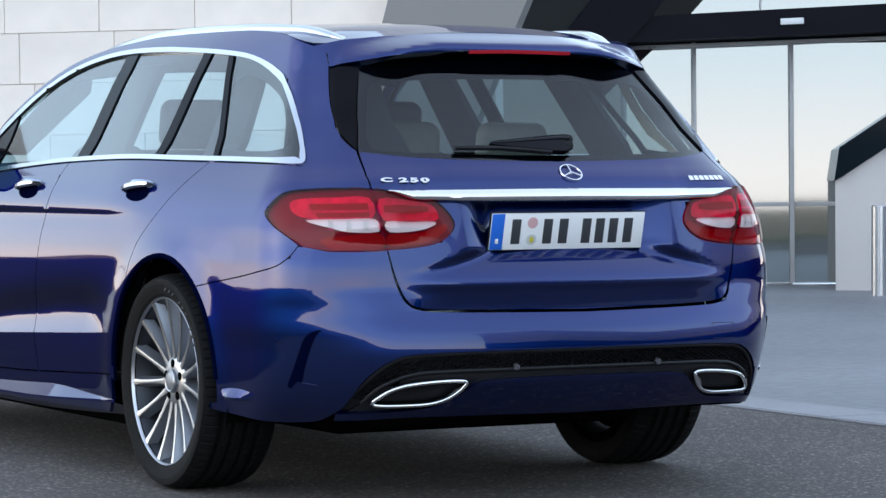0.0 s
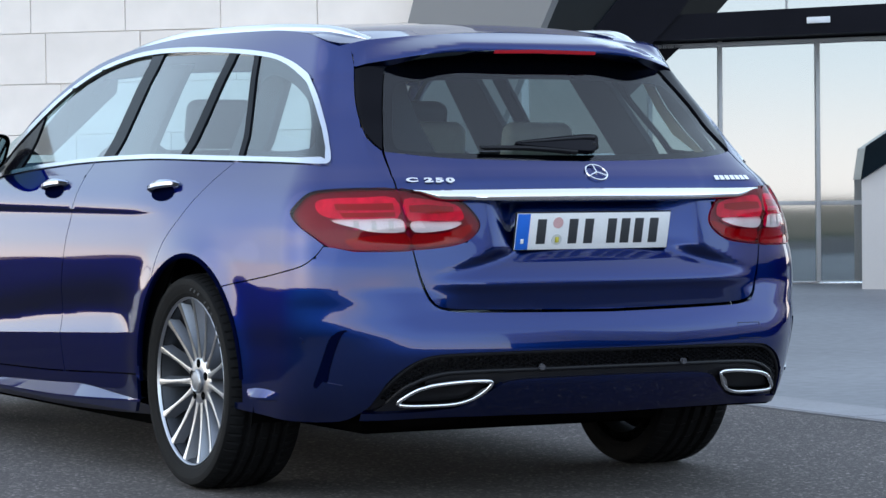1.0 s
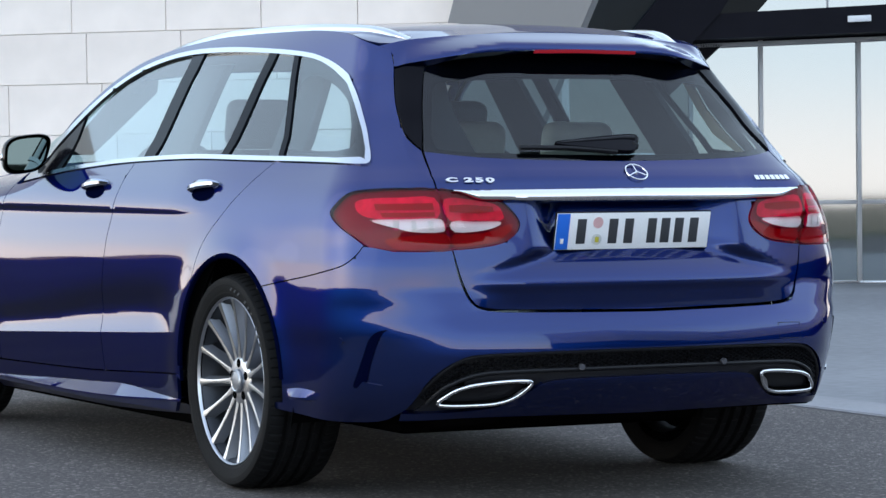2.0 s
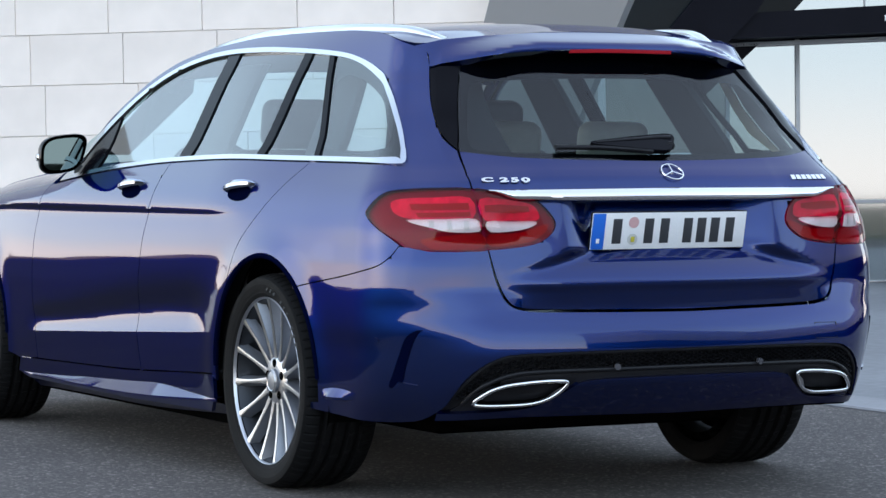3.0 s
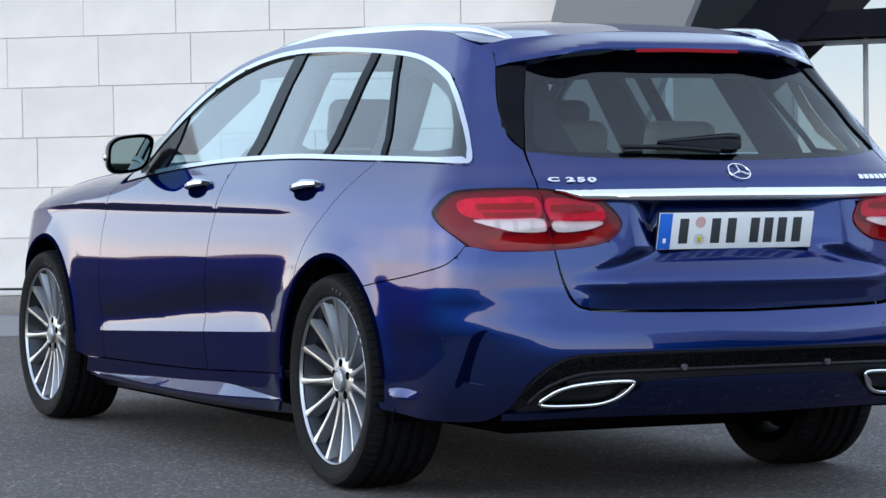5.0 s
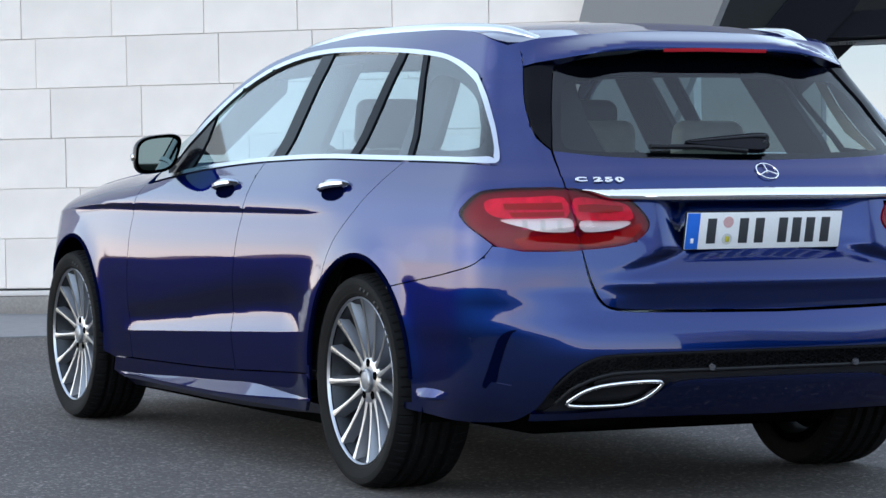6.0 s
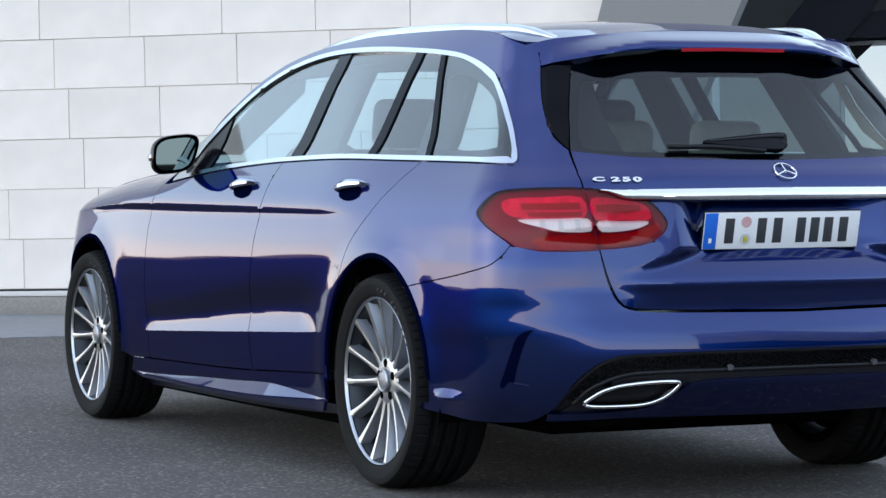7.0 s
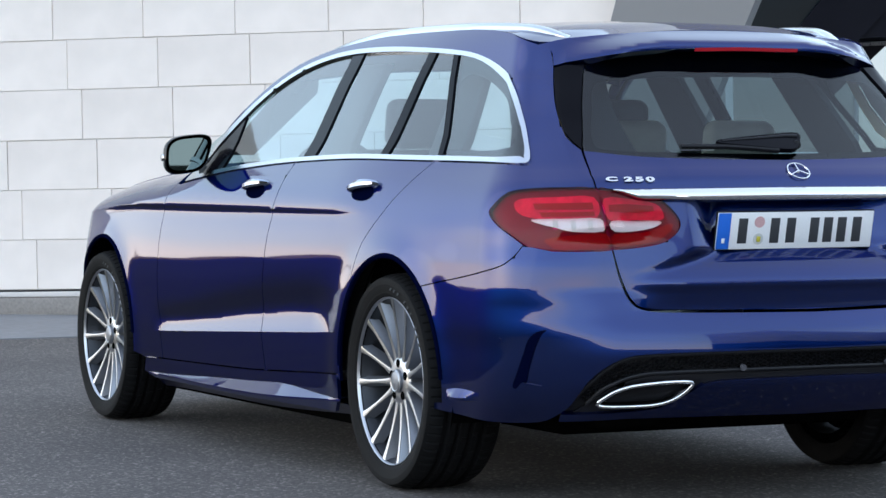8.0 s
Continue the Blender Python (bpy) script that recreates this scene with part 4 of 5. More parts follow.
# pillar with a dark sloping top, and a steel bollard
PIL = frame_at((9.27, 10.45, 0), -40, -.45)
pillar = tagged(new("pillar"), "cream stone pillar with a dark sloping top", "pillar", kind="structure")
pillar.matrix_basis = PIL
part("shaft", prism([(0, 0), (1.5, 0), (1.5, .85 + .65 * 1.5), (0, .85)], -.02, .6), CREAM, pillar, smooth=False)
part("cap", prism([(-.004, .852), (1.5, .852 + .65 * 1.5), (1.5, 1.10 + .65 * 1.5), (.035, 1.11)], -.06, .64), DARK_GLASS, pillar, smooth=False)
bm = lathe([(.0005, .67), (.060, .67), (.066, .664), (.066, 0)], 40)
bmesh.ops.rotate(bm, verts=bm.verts, matrix=Euler((0, radians(-90), 0)).to_matrix())
for v in bm.verts:
    v.co.z = abs(v.co.z)
boll = tagged(part("bollard", bm, STEEL, None), "brushed steel bollard on the paving", "bollard")
boll.matrix_basis = pose(8.98, 9.50, .006)

# ---- details of the tail ----
def on(name, poly, chart, mat, parent, label="", sides=(1,), **kw):
    return [wrap(name, [(sg * s, z) for s, z in poly], chart, mat, parent, label, **kw) for sg in sides]


LR = (1, -1)
for lamp, sg in zip(lamps_q, LR):
    on("light_guide", curve([(.832, .886), (.797, .899), (.69, .903), (.583, .902), (.579, .842), (.68, .840), (.767, .842), (.815, .856)], 3, True), skin, RED_BRIGHT, lamp, "bright red light guide", (sg,), lift=-.008, step=.02, depth=.002)
    on("dark_bar", [(.767, .883), (.587, .886), (.586, .867), (.761, .866)], skin, RED_DEEP, lamp, "dark red bar", (sg,), lift=-.005, step=.02, depth=.001)
    on("dark_bar", [(.749, .858), (.585, .860), (.584, .846), (.741, .845)], skin, RED_DEEP, lamp, "dark red bar", (sg,), lift=-.005, step=.02, depth=.001)
    on("clear_band", [(.68 + (s - .68) * .97, .82 + (z - .82) * 1.08) for s, z in band_q], skin, LAMP_WHITE, lamp, "clear white indicator band", (sg,), lift=-.005, step=.02, depth=.002)
    for k in range(3):
        s0 = .592 + .052 * k
        on("reflector_rib", [(s0, .806 + .001 * k), (s0 + .014, .806 + .001 * k), (s0 + .014, .835), (s0, .835)], skin, SEAL_GREY, lamp, "grey reflector rib", (sg,), lift=-.003, step=.02, depth=.001)
    on("brake_band", curve([(.737, .780), (.645, .792), (.562, .794), (.559, .757), (.64, .753), (.699, .753), (.722, .761)], 3, True), skin, RED_DEEP, lamp, "deep red lower band", (sg,), lift=-.008, step=.02, depth=.002)
for lamp, sg in zip(lamps_g, LR):
    on("light_guide", curve([(.556, .898), (.479, .894), (.420, .881), (.402, .858), (.408, .835), (.48, .835), (.548, .836)], 3, True), gate_chart, RED_BRIGHT, lamp, "bright red light guide", (sg,), lift=-.008, step=.02, depth=.002)
    on("dark_bar", [(.545, .879), (.503, .881), (.428, .874), (.426, .860), (.469, .855), (.545, .860)], gate_chart, RED_DEEP, lamp, "dark red bar", (sg,), lift=-.005, step=.02, depth=.001)
    on("clear_band", [(.47 + (s - .47) * .95, .817 + (z - .817) * 1.08) for s, z in band_g], gate_chart, LAMP_WHITE, lamp, "clear white indicator band", (sg,), lift=-.005, step=.02, depth=.002)
    on("brake_band", curve([(.539, .793), (.46, .797), (.385, .825), (.383, .808), (.404, .789), (.436, .772), (.538, .759)], 3, True), gate_chart, RED_DEEP, lamp, "deep red lower band", (sg,), lift=-.008, step=.02, depth=.002)
# bright strip above the plate
pts_, fcs_ = [], []
N_ = 90
for i in range(N_ + 1):
    s_ = .540 * (1 - 2 * i / N_)
    t_ = abs(s_) / .540
    z0_ = .887 + .0045 * ease(t_, .55, .85) + .026 * ease(t_, .84, 1.0)
    z1_ = .925 - .003 * t_
    b0, n0 = skin(s_, z0_, 0.)
    b1, n1 = skin(s_, z1_, 0.)
    for u, o_ in ((0, -.01), (0, .014), (.10, .020), (.45, .022), (.85, .014), (1, .003), (1, -.01)):
        q_ = b0 + (b1 - b0) * u
        pts_.append((q_[0], q_[1] - o_, q_[2]))
for i in range(N_):
    for k in range(6):
        a_ = i * 7 + k
        fcs_.append((a_, a_ + 1, a_ + 8, a_ + 7))
obj("tailgate_strip", pts_, fcs_, CHROME, tailgate, "bright chrome strip", smooth=True)
# number plate: plain bars for its characters
plate = new("number_plate")
plate.parent = tailgate
plate.matrix_basis = pose(-.016, -.953, .799, 13)
part("plate_base", box((.524, .008, .114), (0, .004, 0), .003), BLACK_PLASTIC, plate, "thin dark plate holder")
part("plate_face", box((.518, .004, .108), (0, -.001, 0), .0015), PLATE_WHITE, plate, "white plate with a blue end")
part("plate_band", box((.042, .003, .106), (-.237, -.0025, 0), .001), PLATE_BLUE, plate, "blue end band")
for x in (-.175, -.069, -.016, .062, .108, .154, .205):
    part("plate_bar", box((.030, .003, .074), (x, -.0028, 0), .0012), PLATE_INK, plate, "dark grey bar")
part("plate_bar", box((.010, .003, .014), (-.237, -.0042, -.028), .001), PLATE_WHITE, plate, "small white bar")
for z, mt, lb in ((.026, SEAL_PINK, "small round pinkish seal"), (-.024, SEAL_GREY, "round silver seal")):
    bm = lathe([(.0005, 0), (.0165, 0), (.0165, .004)], 24)
    bmesh.ops.rotate(bm, verts=bm.verts, matrix=Euler((0, 0, radians(90))).to_matrix())
    o = part("seal", bm, mt, plate, lb)
    o.location = (-.122, -.0048, z)
part("seal_mark", box((.012, .002, .016), (-.122, -.0062, -.024), .002), SEAL_YELLOW, plate, "yellow mark")


# badges: plain chrome shapes
def badge(s0, s1, z0, z1, n):
    step = (s1 - s0) / n
    for k in range(n):
        a, b = s0 + step * k, s0 + step * (k + .78)
        wrap("badge_bar", [(a, z0), (b, z0), (b, z1), (a, z1)], skin, CHROME, tailgate, "small chrome bar", step=.05, lift=.004, depth=.005)


for sgn, s_, wd in (("C", .550, .022), ("2", .502, .024), ("5", .473, .024), ("0", .444, .024)):
    fnt = bpy.data.curves.new("badge_text", "FONT")
    fnt.body, fnt.size, fnt.extrude, fnt.bevel_depth, fnt.offset = sgn, .030, .002, .0004, .0011
    tmp = bpy.data.objects.new("badge_text", fnt)
    scene.collection.objects.link(tmp)
    bpy.context.view_layer.update()
    me_ = bpy.data.meshes.new_from_object(tmp)
    bpy.data.objects.remove(tmp)
    letter = new("badge_letter", me_)
    me_.materials.append(CHROME)
    letter.parent = tailgate
    letter["label"] = "small chrome letter"
    q_ = skin(np.array([s_]), np.array([.940]), np.array([.005]))[0]
    n_ = skin(np.array([.49]), np.array([.950]), np.array([0.]))[1]
    xa = Vector((0, 0, 1)).cross(Vector(n_[0]))
    xa.normalize()
    za = Vector(n_[0]).normalized()
    ya = za.cross(xa)
    rot = Matrix((xa, ya, za)).transposed().to_4x4()
    letter.matrix_basis = Matrix.Translation(Vector(q_[0])) @ rot @ Matrix.Diagonal((1.65, .76, 1, 1))
badge(-.411, -.538, .943, .955, 7)
e_p, e_n = skin(np.array([-.009]), np.array([.966]), np.array([0.004]))
bm = bmesh.new()
tube([(.034 * math.cos(2 * math.pi * k / 40), 0, .034 * math.sin(2 * math.pi * k / 40)) for k in range(40)], .0024, 8, True, bm=bm, up=(0, 1, 0))
em = part("emblem", bm, CHROME, tailgate, "round chrome emblem ring")
em.matrix_basis = Matrix.Translation(e_p[0]) @ Vector((0, -1, 0)).rotation_difference(Vector(e_n[0])).to_matrix().to_4x4()
bm = lathe([(.0005, 0.0), (.004, .001), (.006, .005)], 20)
bmesh.ops.rotate(bm, verts=bm.verts, matrix=Euler((0, 0, radians(90))).to_matrix())
part("emblem_hub", bm, CHROME, em)
for k in range(3):
    part("emblem_arm", box((.0036, .004, .033), (0, -.001, .0165), .0012, turn=(0, 0, 0)), CHROME, em).rotation_euler = (0, radians(120 * k), 0)
# third brake lamp under the spoiler edge
wrap("high_brake_lamp", [(.165, 1.3345), (.0, 1.3375), (-.245, 1.335), (-.240, 1.325), (0, 1.327), (.168, 1.3245)], SPOILER, RED_DEEP, spoiler, "thin dark red brake lamp", step=.04, lift=.002, depth=.002)
# wiper
wiper = new("rear_wiper")
wiper.parent = car


def at(s, z, lift, chart=skin):
    return Vector(chart(np.array([s]), np.array([z]), np.array([lift]))[0][0])


bm = tube([at(s, z, .011) for s, z in ((.02, 1.020), (.08, 1.026), (.17, 1.032), (.300, 1.033))], lambda t: .012 - .003 * t, 8, flat=.8)
part("wiper_blade", bm, BLACK_PLASTIC, wiper)
wa = curve([(.19, 1.036), (.185, 1.044), (.08, 1.055), (-.02, 1.064), (-.060, 1.064), (-.068, 1.055), (-.055, 1.036), (-.035, 1.020), (-.005, 1.016), (.06, 1.022), (.14, 1.030)], 3, True)
wrap("wiper_arm", wa, skin, BLACK_GLOSS, wiper, "black glossy wiper arm", step=.02, lift=.022, depth=.016)
part("arm_ridge", tube([at(s, z, .022) for s, z in ((.18, 1.040), (.08, 1.047), (-.02, 1.054), (-.055, 1.053))], lambda t: .003 + .004 * t, 8), BLACK_PLASTIC, wiper)
bm = lathe([(.0005, -.012), (.012, -.010), (.014, 0), (.014, .03)], 20)
o = part("wiper_pivot", bm, BLACK_PLASTIC, wiper)
o.matrix_basis = Matrix.Translation(at(-.045, 1.036, .012)) @ pose(0, 0, 0, 0, 0, 90)

# lower insert with honeycomb, tail pipes and painted diffuser
ins = curve([(.722, .270), (.700, .31), (.660, .388), (.594, .446), (.497, .462), (.215, .467), (0, .468)], 4)
ins = ins + [(-s, z) for s, z in ins[::-1]][1:]
insert = wrap("bumper_insert", ins, skin, BLACK_PLASTIC, bumper, "matt black lower insert", step=.04, lift=-.022, depth=0)
hexes_v, hexes_f = [], []
up_line = knots([(0, .452), (.44, .448), (.575, .434), (.64, .384), (.69, .31)])
dn_line = knots([(0, .414), (.44, .410), (.549, .398), (.615, .363), (.655, .320)])
R_HEX = .0098
for i in range(-58, 59):
    s_ = i * R_HEX * 1.25
    for j in range(0, 18):
        z_ = .300 + (j + (i % 2) * .5) * R_HEX * 1.15
        if not (float(dn_line(abs(s_))) + .002 < z_ < float(up_line(abs(s_))) - .001):
            continue
        k0 = len(hexes_v)
        ss = np.array([s_ + r * math.cos(math.pi * c / 3) for r in (R_HEX * .70, R_HEX * .50) for c in range(6)])
        zz = np.array([z_ + r * .85 * math.sin(math.pi * c / 3) for r in (R_HEX * .70, R_HEX * .50) for c in range(6)])
        hexes_v += [tuple(q) for q in skin(ss, zz, np.array([-.010] * 6 + [-.020] * 6))[0]]
        hexes_f += [(k0 + c, k0 + (c + 1) % 6, k0 + 6 + (c + 1) % 6, k0 + 6 + c) for c in range(6)]
tagged(obj("honeycomb_mesh", hexes_v, hexes_f, BLACK_PLASTIC, insert, "fine black honeycomb grille"), kind="stuff")
for line, rad in (([(.708, .295), (.652, .383), (.575, .441), (.443, .454), (.124, .459), (0, .459)], .006), ([(.662, .310), (.622, .357), (.549, .392), (.44, .403), (.12, .407), (0, .4075)], .006)):
    l = curve(line, 6)
    l = l + [(-s, z) for s, z in l[::-1]][1:]
    part("insert_ridge", tube([at(s, z, -.010) for s, z in l], rad, 8), BLACK_PLASTIC, insert)
band = curve([(.650, .318), (.615, .350), (.545, .384), (.44, .396), (.12, .400), (0, .4005)], 4)
band = band + [(-s, z) for s, z in band[::-1]][1:]
lowb = curve([(.690, .285), (.53, .288), (.465, .300), (.40, .335), (.31, .375), (.2, .379), (0, .380)], 4)
lowb = lowb + [(-s, z) for s, z in lowb[::-1]][1:]
wrap("insert_lower", band + lowb[::-1], skin, BLACK_PLASTIC, insert, step=.03, lift=-.012, depth=.01)
for sg in LR:
    out = curve([(.631, .313), (.614, .341), (.570, .364), (.486, .376), (.405, .379), (.386, .370), (.419, .337), (.465, .317), (.528, .3105)], 5, True)
    tip = part("tailpipe_trim", tube([at(sg * s, z, .004) for s, z in out], .0058, 10, True), CHROME, bumper, "polished chrome tailpipe surround")
    inner = [(.5 + (s - .5) * .97, .345 + (z - .345) * .94) for s, z in out]
    vs = [tuple(at(sg * s, z, .002)) for s, z in inner] + [tuple(at(sg * (.5 + (s - .5) * .9), .345 + (z - .345) * .85, -.05)) for s, z in inner]
    m_ = len(inner)
    obj("tailpipe_inside", vs, [(i, (i + 1) % m_, m_ + (i + 1) % m_, m_ + i) for i in range(m_)] + [tuple(range(m_, 2 * m_))], DARK, tip)
    lip = [(.385, .372), (.405, .352), (.43, .330), (.47, .318), (.44, .330), (.415, .356)]
    wrap("tailpipe_lip", [(sg * s, z) for s, z in lip], skin, CHROME, tip, "bright inner lip", step=.02, lift=.006, depth=.006)
# painted diffuser between the pipes and lower edge
df = curve([(.715, .283), (.60, .288), (.526, .293), (.464, .303), (.395, .341), (.352, .368), (.308, .378), (.206, .382), (0, .384)], 4)
df = df + [(-s, z) for s, z in df[::-1]][1:]
dl = curve([(.715, .262), (.60, .268), (.525, .270), (.263, .272), (0, .270)], 3)
dl = dl + [(-s, z) for s, z in dl[::-1]][1:]
wrap("diffuser", df + dl[::-1], skin, PAINT, bumper, step=.03, lift=.0, depth=.05)
# dummy vents at the bumper corners with painted-in shade, sensors, tow eye cover
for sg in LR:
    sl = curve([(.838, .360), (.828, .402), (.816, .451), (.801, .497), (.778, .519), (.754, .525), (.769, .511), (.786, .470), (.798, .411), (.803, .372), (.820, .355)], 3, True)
    v = on("corner_vent", sl, skin, PAINT_SHADED, bumper, "narrow corner vent with its shade in the colour", (sg,), lift=.0015, depth=.003)[0]
    on("vent_fin", [(.827, .354), (.813, .374), (.765, .366), (.776, .356)], skin, PAINT, v, "small painted fin", (sg,), lift=.004, depth=.008)
    for s_, z_ in ((.882, .489), (.667, .517)):
        on("parking_sensor", [(s_ + .010 * math.cos(math.pi * k / 8), z_ + .0095 * math.sin(math.pi * k / 8)) for k in range(16)], skin, PAINT, bumper, "", (sg,), lift=.002, depth=.003)
    on("parking_sensor", [(.239 + .009 * math.cos(math.pi * k / 8), .414 + .009 * math.sin(math.pi * k / 8)) for k in range(16)], skin, GREY_DOT, bumper, "small grey sensor", (sg,), lift=.002, depth=.01)
for sg in LR:
    bm = bmesh.new()
    rows = []
    for k in range(25):
        s_ = .95 + .19 * k / 24
        f = float(ease(s_, .95, 1.06)) * float(1 - .8 * ease(s_, 1.08, 1.14)) * (1 if sg > 0 else .4)
        rows.append([bm.verts.new(at(sg * s_, z_, l_ * f if l_ > 0 else l_)) for z_, l_ in ((.345, -.004), (.330, .006), (.316, .020), (.308, .020), (.298, -.01))])
    for a_, b_ in zip(rows, rows[1:]):
        for c in range(4):
            bm.faces.new((a_[c], a_[c + 1], b_[c + 1], b_[c]))
    part("bumper_lip", bm, PAINT, bumper, sharp=30)
tow = [(-.451, .520), (-.540, .518), (-.544, .472), (-.454, .474)]
part("tow_eye_cover", tube([at(s, z, .0002) for s, z in curve(tow, 1, True)], .0010, 6, True), BLACK_PLASTIC, bumper, "square tow eye cover joint")
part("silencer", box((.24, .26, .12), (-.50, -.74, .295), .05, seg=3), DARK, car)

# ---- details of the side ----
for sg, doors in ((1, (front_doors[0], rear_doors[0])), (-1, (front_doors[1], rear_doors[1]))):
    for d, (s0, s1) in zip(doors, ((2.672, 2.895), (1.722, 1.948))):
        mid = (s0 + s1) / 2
        # flat ellipse on the door; its dark colour gives the recess's shade
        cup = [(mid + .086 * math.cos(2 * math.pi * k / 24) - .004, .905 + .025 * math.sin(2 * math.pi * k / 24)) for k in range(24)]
        on("handle_cup", cup, skin, PAINT_SHADED, d, "flat handle recess with its shade in the colour", (sg,), lift=.0012, depth=0)
        bm = bmesh.new()
        rows = []
        for k in range(15):
            t = k / 14
            o_ = .028 * math.sin(math.pi * min(max(t * 1.04, 0), 1))**.6 + .004
            hgt = .004 + .0095 * math.sin(math.pi * min(t * 1.0, 1))**.5
            zc = .913 + .020 * (1 - t)
            sv = s0 + (s1 - s0) * t
            rows.append([bm.verts.new(at(sg * sv, zc + dz * hgt, max(o_ + dl_, .001))) for dz, dl_ in ((-1, -.006), (-.75, .003), (0, .006), (.75, .0), (1, -.008), (0, -.014))])
        for a_, b_ in zip(rows, rows[1:]):
            for c in range(6):
                bm.faces.new((a_[c], a_[(c + 1) % 6], b_[(c + 1) % 6], b_[c]))
        bm.faces.new(rows[0])
        bm.faces.new(rows[-1][::-1])
        part("door_handle", bm, CHROME_BLUE, d, "handle with a chrome edge", sharp=30)
    # side skirt ledge, facing up
    bm = bmesh.new()
    rows = []
    for k in range(41):
        y = .34 + (2.26 - .34) * k / 40
        f = float(ease(y, .34, .95)) * float(1 - ease(y, 1.5, 2.26))
        zb = float(sill(y)) - .080 + .022 * float(ease(y, .5, 2.1))
        zt = zb + .003 + .038 * f * float(1 - .75 * ease(y, .7, 2.1))
        x0 = abs(body(float(along(y, zt)), zt)[0])
        rows.append([bm.verts.new((-sg * xx, y, zz)) for xx, zz in ((x0 - .02, zt + .006), (x0 + .006, zt), (x0 + .006 + .032 * f, zb), (x0 + .006 + .032 * f, zb - .006), (x0 - .02, zb - .014), (x0 - .06, zb - .05))])
    for a_, b_ in zip(rows, rows[1:]):
        for c in range(5):
            bm.faces.new((a_[c], a_[c + 1], b_[c + 1], b_[c]))
    part("side_skirt", bm, PAINT, rockers[0 if sg > 0 else 1], sharp=20)
    # rail on the roof
    rl = curve([(1.58, .002), (1.44, .009), (1.20, .017), (.9, .021), (.4, .023), (0, .022), (-.18, .021), (-.29, .018), (-.35, .012), (-.39, .006), (-.415, .001)], 6)
    bm = bmesh.new()
    rows = []
    for y, h_ in rl:
        xr = -sg * float(roof_half(y)) * (.965 - .10 * float(1 - ease(y, -.42, .1)))
        zr = float(roof_z(np.array([abs(xr)]), np.array([y]))[0])
        rows.append([bm.verts.new((xr + dx, y, zr - .004 + (dz * h_ if dz > 0 else -.012))) for dx, dz in ((-.019, -1), (-.019, .45), (-.013, .85), (0, 1.0), (.013, .85), (.019, .45), (.019, -1))])
    for a_, b_ in zip(rows, rows[1:]):
        for c in range(6):
            bm.faces.new((a_[c], a_[c + 1], b_[c + 1], b_[c]))
    part("roof_rail", bm, SATIN, car, "polished aluminium roof rail", sharp=50)
    # outside mirror
    mir = new("wing_mirror")
    mir.parent = car
    mir["label"] = "wing mirror with a dark blue shell"
    bm = bmesh.new()
    nx, prof = 28, [(0, 1.0), (.010, 1.03), (.03, 1.04), (.07, .98), (.11, .80), (.135, .5), (.145, .05)]
    rows = []
    for d_, k_ in prof:
        row = []
        for i in range(nx):
            a_ = 2 * math.pi * i / nx
            cx, cz = math.cos(a_), math.sin(a_)
            ez = math.copysign(abs(cz)**.62, cz) * .067 * k_
            ex = math.copysign(abs(cx)**.62, cx) * .080 * k_ * (1 + 1.6 * ez) + sg * .16 * ez
            row.append(bm.verts.new((ex, d_, ez + .10 * ex * (1 if sg > 0 else -1) + .25 * d_ * 0)))
        rows.append(row)
    for a_, b_ in zip(rows, rows[1:]):
        for i in range(nx):
            bm.faces.new((a_[i], a_[(i + 1) % nx], b_[(i + 1) % nx], b_[i]))
    bm.faces.new(rows[-1])
    part("mirror_shell", bm, BLACK_GLOSS, mir, sharp=60)
    bm = bmesh.new()
    vs = []
    for i in range(nx):
        a_ = 2 * math.pi * i / nx
        cx, cz = math.cos(a_), math.sin(a_)
        ez = math.copysign(abs(cz)**.62, cz) * .056
        ex = math.copysign(abs(cx)**.62, cx) * .069 * (1 + 1.6 * ez) + sg * .16 * ez
        vs.append(bm.verts.new((ex, .004, ez + .10 * ex * (1 if sg > 0 else -1))))
    bm.faces.new(vs)
    g_ = part("mirror_glass", bm, MIRROR_TONED, mir, "mirror glass with a dark reflection in its colour", smooth=False)
    part("mirror_cap", box((.016, .05, .026), (-sg * .079, .05, -.012), .007), SATIN, mir, "light indicator strip")
    part("mirror_foot", tube([(sg * .07, .06, -.055), (sg * .115, .075, -.082), (sg * .16, .09, -.10)], .028, 10, flat=.6), BLACK_PLASTIC, mir)
    mir.matrix_basis = pose(-sg * .916, 1.74, 1.033, 0, 0, sg * -8)

# ---- inside the car ----
for polys, nm in ((fd, "door_lining"), (rd, "door_lining")):
    both(nm, to_s(polys), INTERIOR, car, lift=-.07, depth=0, step=.08)
ql = to_s([(-.20, 1.0), (.02, .88), (.10, .80), (.0, .77), (-.6, .77)]) + [(.70, .78), (.66, .98)]
both("side_lining", ql, INTERIOR, car, lift=-.06, depth=0, step=.06)
wrap("tailgate_lining", [(.5, .62), (.52, .96), (-.52, .96), (-.5, .62)], skin, INTERIOR, car, lift=-.13, depth=0, step=.08)
wrap("roof_lining", [(x * .93, y) for x, y in rim] + [(-x * .93, y) for x, y in rim[::-1]][1:], lambda x, y, l: roof_chart(x, y, l), LINING, car, lift=-.03, depth=0, step=.1)
both("pillar_lining", curve([(.640, 1.255), (.610, 1.16), (.580, 1.08), (.556, 1.035)], 3) + curve([(.69, 1.03), (.72, 1.10), (.75, 1.18), (.80, 1.25)], 3), TAN, car, "tan pillar lining", lift=-.03, depth=0, step=.05)
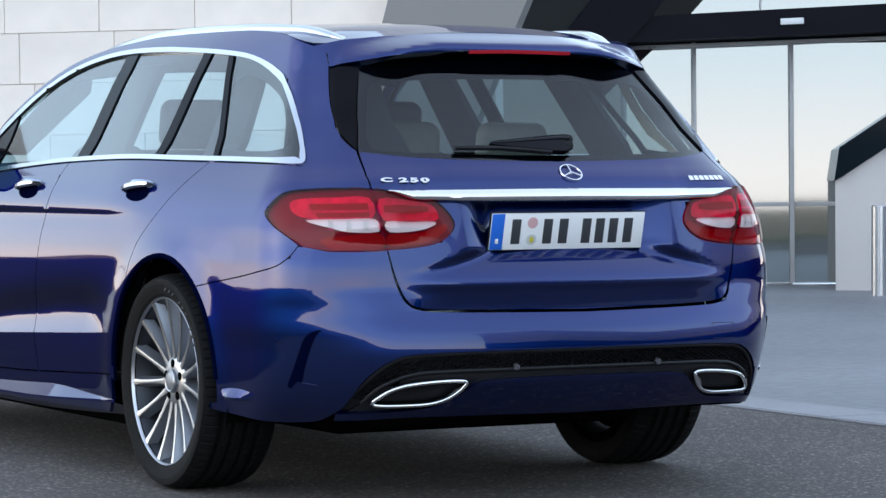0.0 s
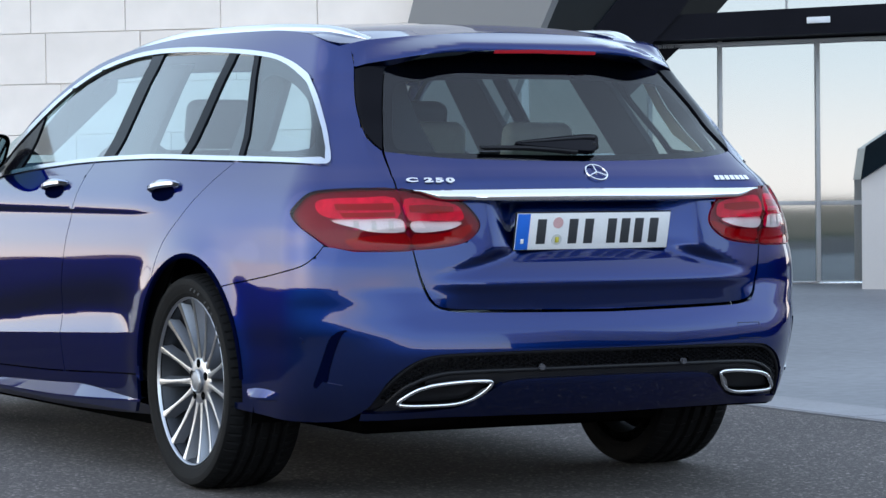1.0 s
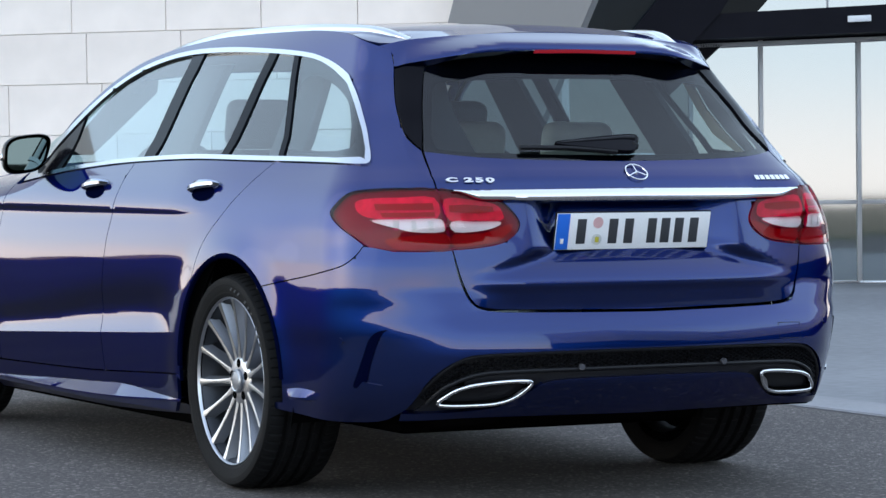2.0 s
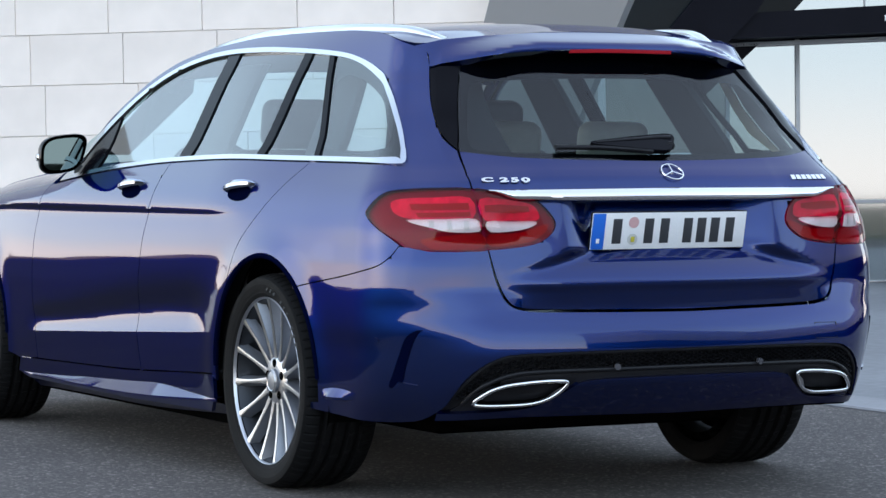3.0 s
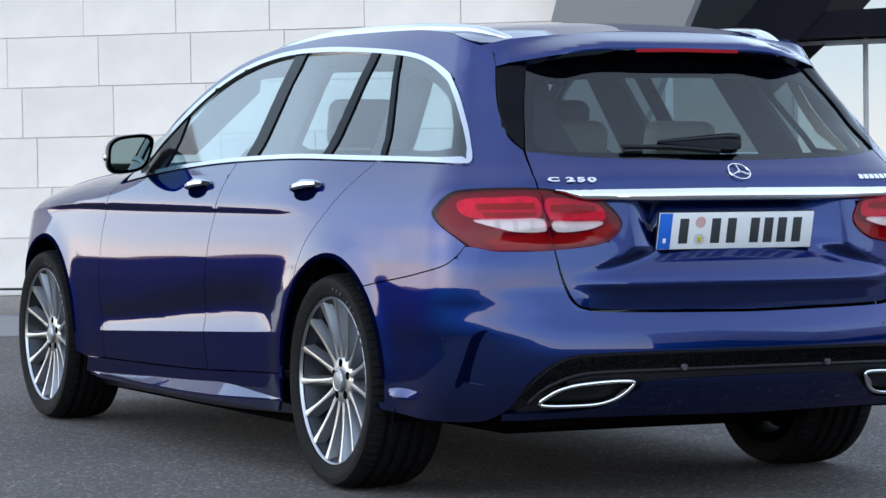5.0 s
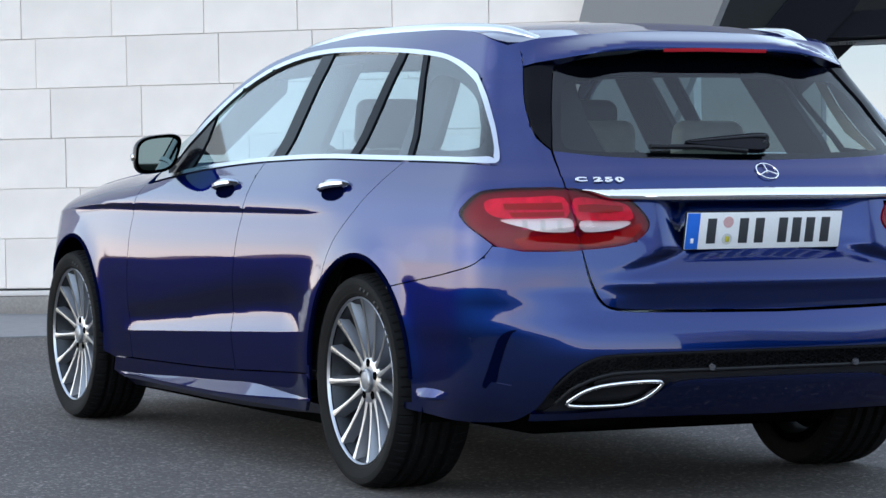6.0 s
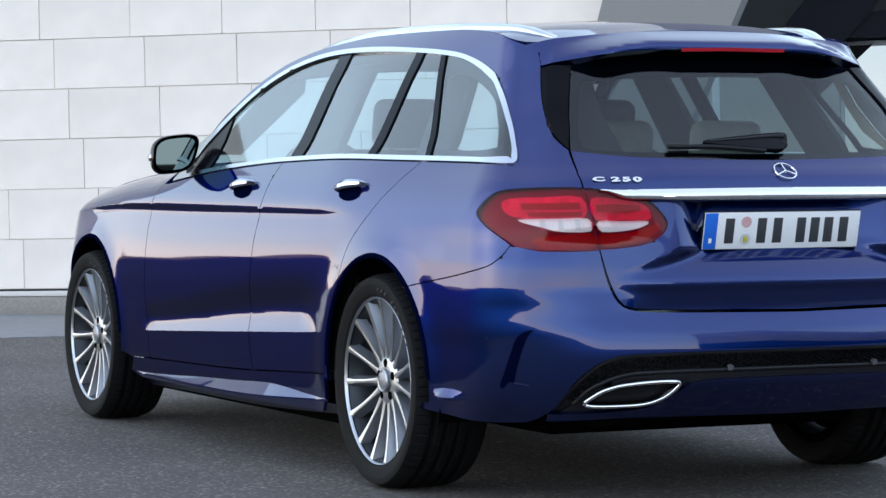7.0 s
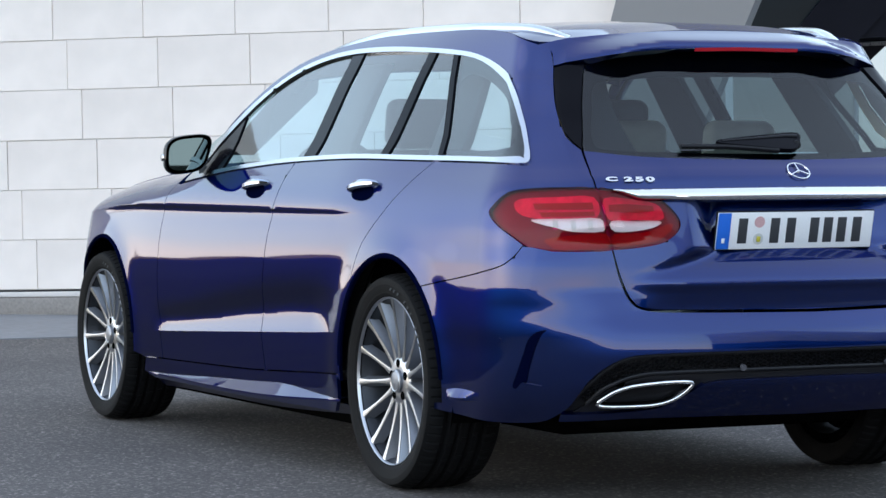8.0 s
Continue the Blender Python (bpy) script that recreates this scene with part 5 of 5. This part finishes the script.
for sg in LR:
    for nm, mt, lb, x_, poly in (("pillar_strip", TAN, "tan strip on the rear pillar", .56, [(-.342, 1.257), (-.435, 1.166), (-.54, 1.092), (-.681, 1.01), (-.656, 1.009), (-.481, 1.085), (-.389, 1.161), (-.295, 1.258)]),
                                 ("pillar_inside", INTERIOR, "", .575, [(-.335, 1.257), (-.43, 1.166), (-.535, 1.092), (-.675, 1.01), (-.72, 1.01), (-.60, 1.10), (-.52, 1.18), (-.44, 1.257)])):
        bm = bmesh.new()
        f_ = bm.faces.new([bm.verts.new((-sg * x_, y, z)) for y, z in poly])
        for v in bmesh.ops.extrude_face_region(bm, geom=[f_])["geom"]:
            if isinstance(v, bmesh.types.BMVert):
                v.co.x -= sg * .008
        part(nm, bm, mt, car, lb, smooth=False)
both("seam_backing", [(.60, 1.27), (.588, 1.17), (.578, 1.09), (.60, 1.0), (.60, .93), (.55, .93), (.545, 1.0), (.533, 1.09), (.523, 1.17), (.516, 1.27)], DARK, car, lift=-.014, depth=0, step=.05)
part("cabin_floor", box((1.5, 3.0, .03), (0, .75, .30), .01), INTERIOR, car)
part("load_floor", box((1.2, .95, .03), (0, -.28, .58), .01), INTERIOR, car)
part("dashboard", box((1.42, .42, .30), (0, 2.0, .84), .08, seg=3), INTERIOR, car)


def seat(name, x, y, w, top, mat_):
    s_ = new(name)
    s_.parent = car
    s_["label"] = "pale beige leather car seat" if mat_ is BEIGE else "leather car seat with the cabin's shade in its colour"
    part("cushion", box((w, .50, .16), (0, .26, .44), .05, seg=3), mat_, s_)
    bk = box((w, .13, top - .42), (0, 0, 0), .055, seg=4)
    o_ = part("backrest", bk, mat_, s_)
    o_.matrix_basis = pose(0, -.06, (top + .42) / 2, 14)
    hr = part("headrest", box((.25, .09, .17), (0, 0, 0), .04, seg=4), mat_, s_)
    hr.matrix_basis = pose(0, -.135, top + .08, 10)
    for sx in (-.06, .06):
        part("headrest_post", tube([(sx, -.12, top - .03), (sx, -.13, top + .06)], .006, 8), CHROME, s_)
    s_.matrix_basis = pose(x, y, 0)
    return s_


for x in (-.37, .37):
    seat("front_seat", x, 1.05, .50, 1.05, SEAT_SHADED)
for x in (-.40, 0, .40):
    seat("rear_seat", x, .235, .27 if x else .24, .965 if x >= 0 else .86, BEIGE)


def lining(name, label, outline, sg, inset=.10, thick=.03):
    """A padded trim piece inside the cabin, drawn in y and z and given a thickness."""
    bm = bmesh.new()
    f_ = bm.faces.new([bm.verts.new((-sg * (float(half_width(z)) - inset), y, z)) for y, z in outline])
    for v in bmesh.ops.extrude_face_region(bm, geom=[f_])["geom"]:
        if isinstance(v, bmesh.types.BMVert):
            v.co.x += sg * thick
    bmesh.ops.bevel(bm, geom=list(bm.edges), offset=.004, segments=1, affect="EDGES")
    return part(name, bm, INTERIOR, car, label, smooth=False)


for sg in LR:
    lining("middle_pillar_lining", "dark middle pillar lining", [(1.0, .96), (.72, .96), (.74, 1.07), (.77, 1.25), (.78, 1.33), (1.0, 1.33)], sg)
    lining("rear_pillar_lining", "dark rear pillar lining", [(.06, .97), (-.16, .97), (-.16, 1.06), (-.09, 1.22), (-.03, 1.32), (.16, 1.32)], sg)
    # added dark panel: replaces the windscreen's reflection at a grazing angle
    bm = bmesh.new()
    f_ = bm.faces.new([bm.verts.new((-sg * x, y, z)) for x, y, z in ((.74, 1.86, 1.03), (.53, 2.10, 1.03), (.40, 1.78, 1.255), (.50, 1.50, 1.35), (.60, 1.46, 1.34))])
    bmesh.ops.solidify(bm, geom=[f_], thickness=.02)
    part("front_pillar_panel", bm, INTERIOR, car, "dark panel by the front pillar, in place of the windscreen's reflection", smooth=False)
# added dark sheet, on the left only, behind the rear window's edge
wide = curve([(.566, 1.04), (.545, 1.17), (.53, 1.28)], 4)
wrap("tailgate_dark_sheet", wide + [(.455, 1.28), (.44, 1.20), (.395, 1.04)], skin, INTERIOR, tailgate, "dark sheet behind the left edge of the rear window", lift=-.05, depth=0, step=.05)
sw = bmesh.new()
tube([(.185 * math.cos(2 * math.pi * k / 36), 0, .185 * math.sin(2 * math.pi * k / 36)) for k in range(36)], .016, 8, True, bm=sw, up=(0, 1, 0))
box((.30, .02, .05), (0, 0, 0), .01, bm=sw)
o = part("steering_wheel", sw, INTERIOR, car)
o.matrix_basis = pose(-.37, 1.62, .90, -22)
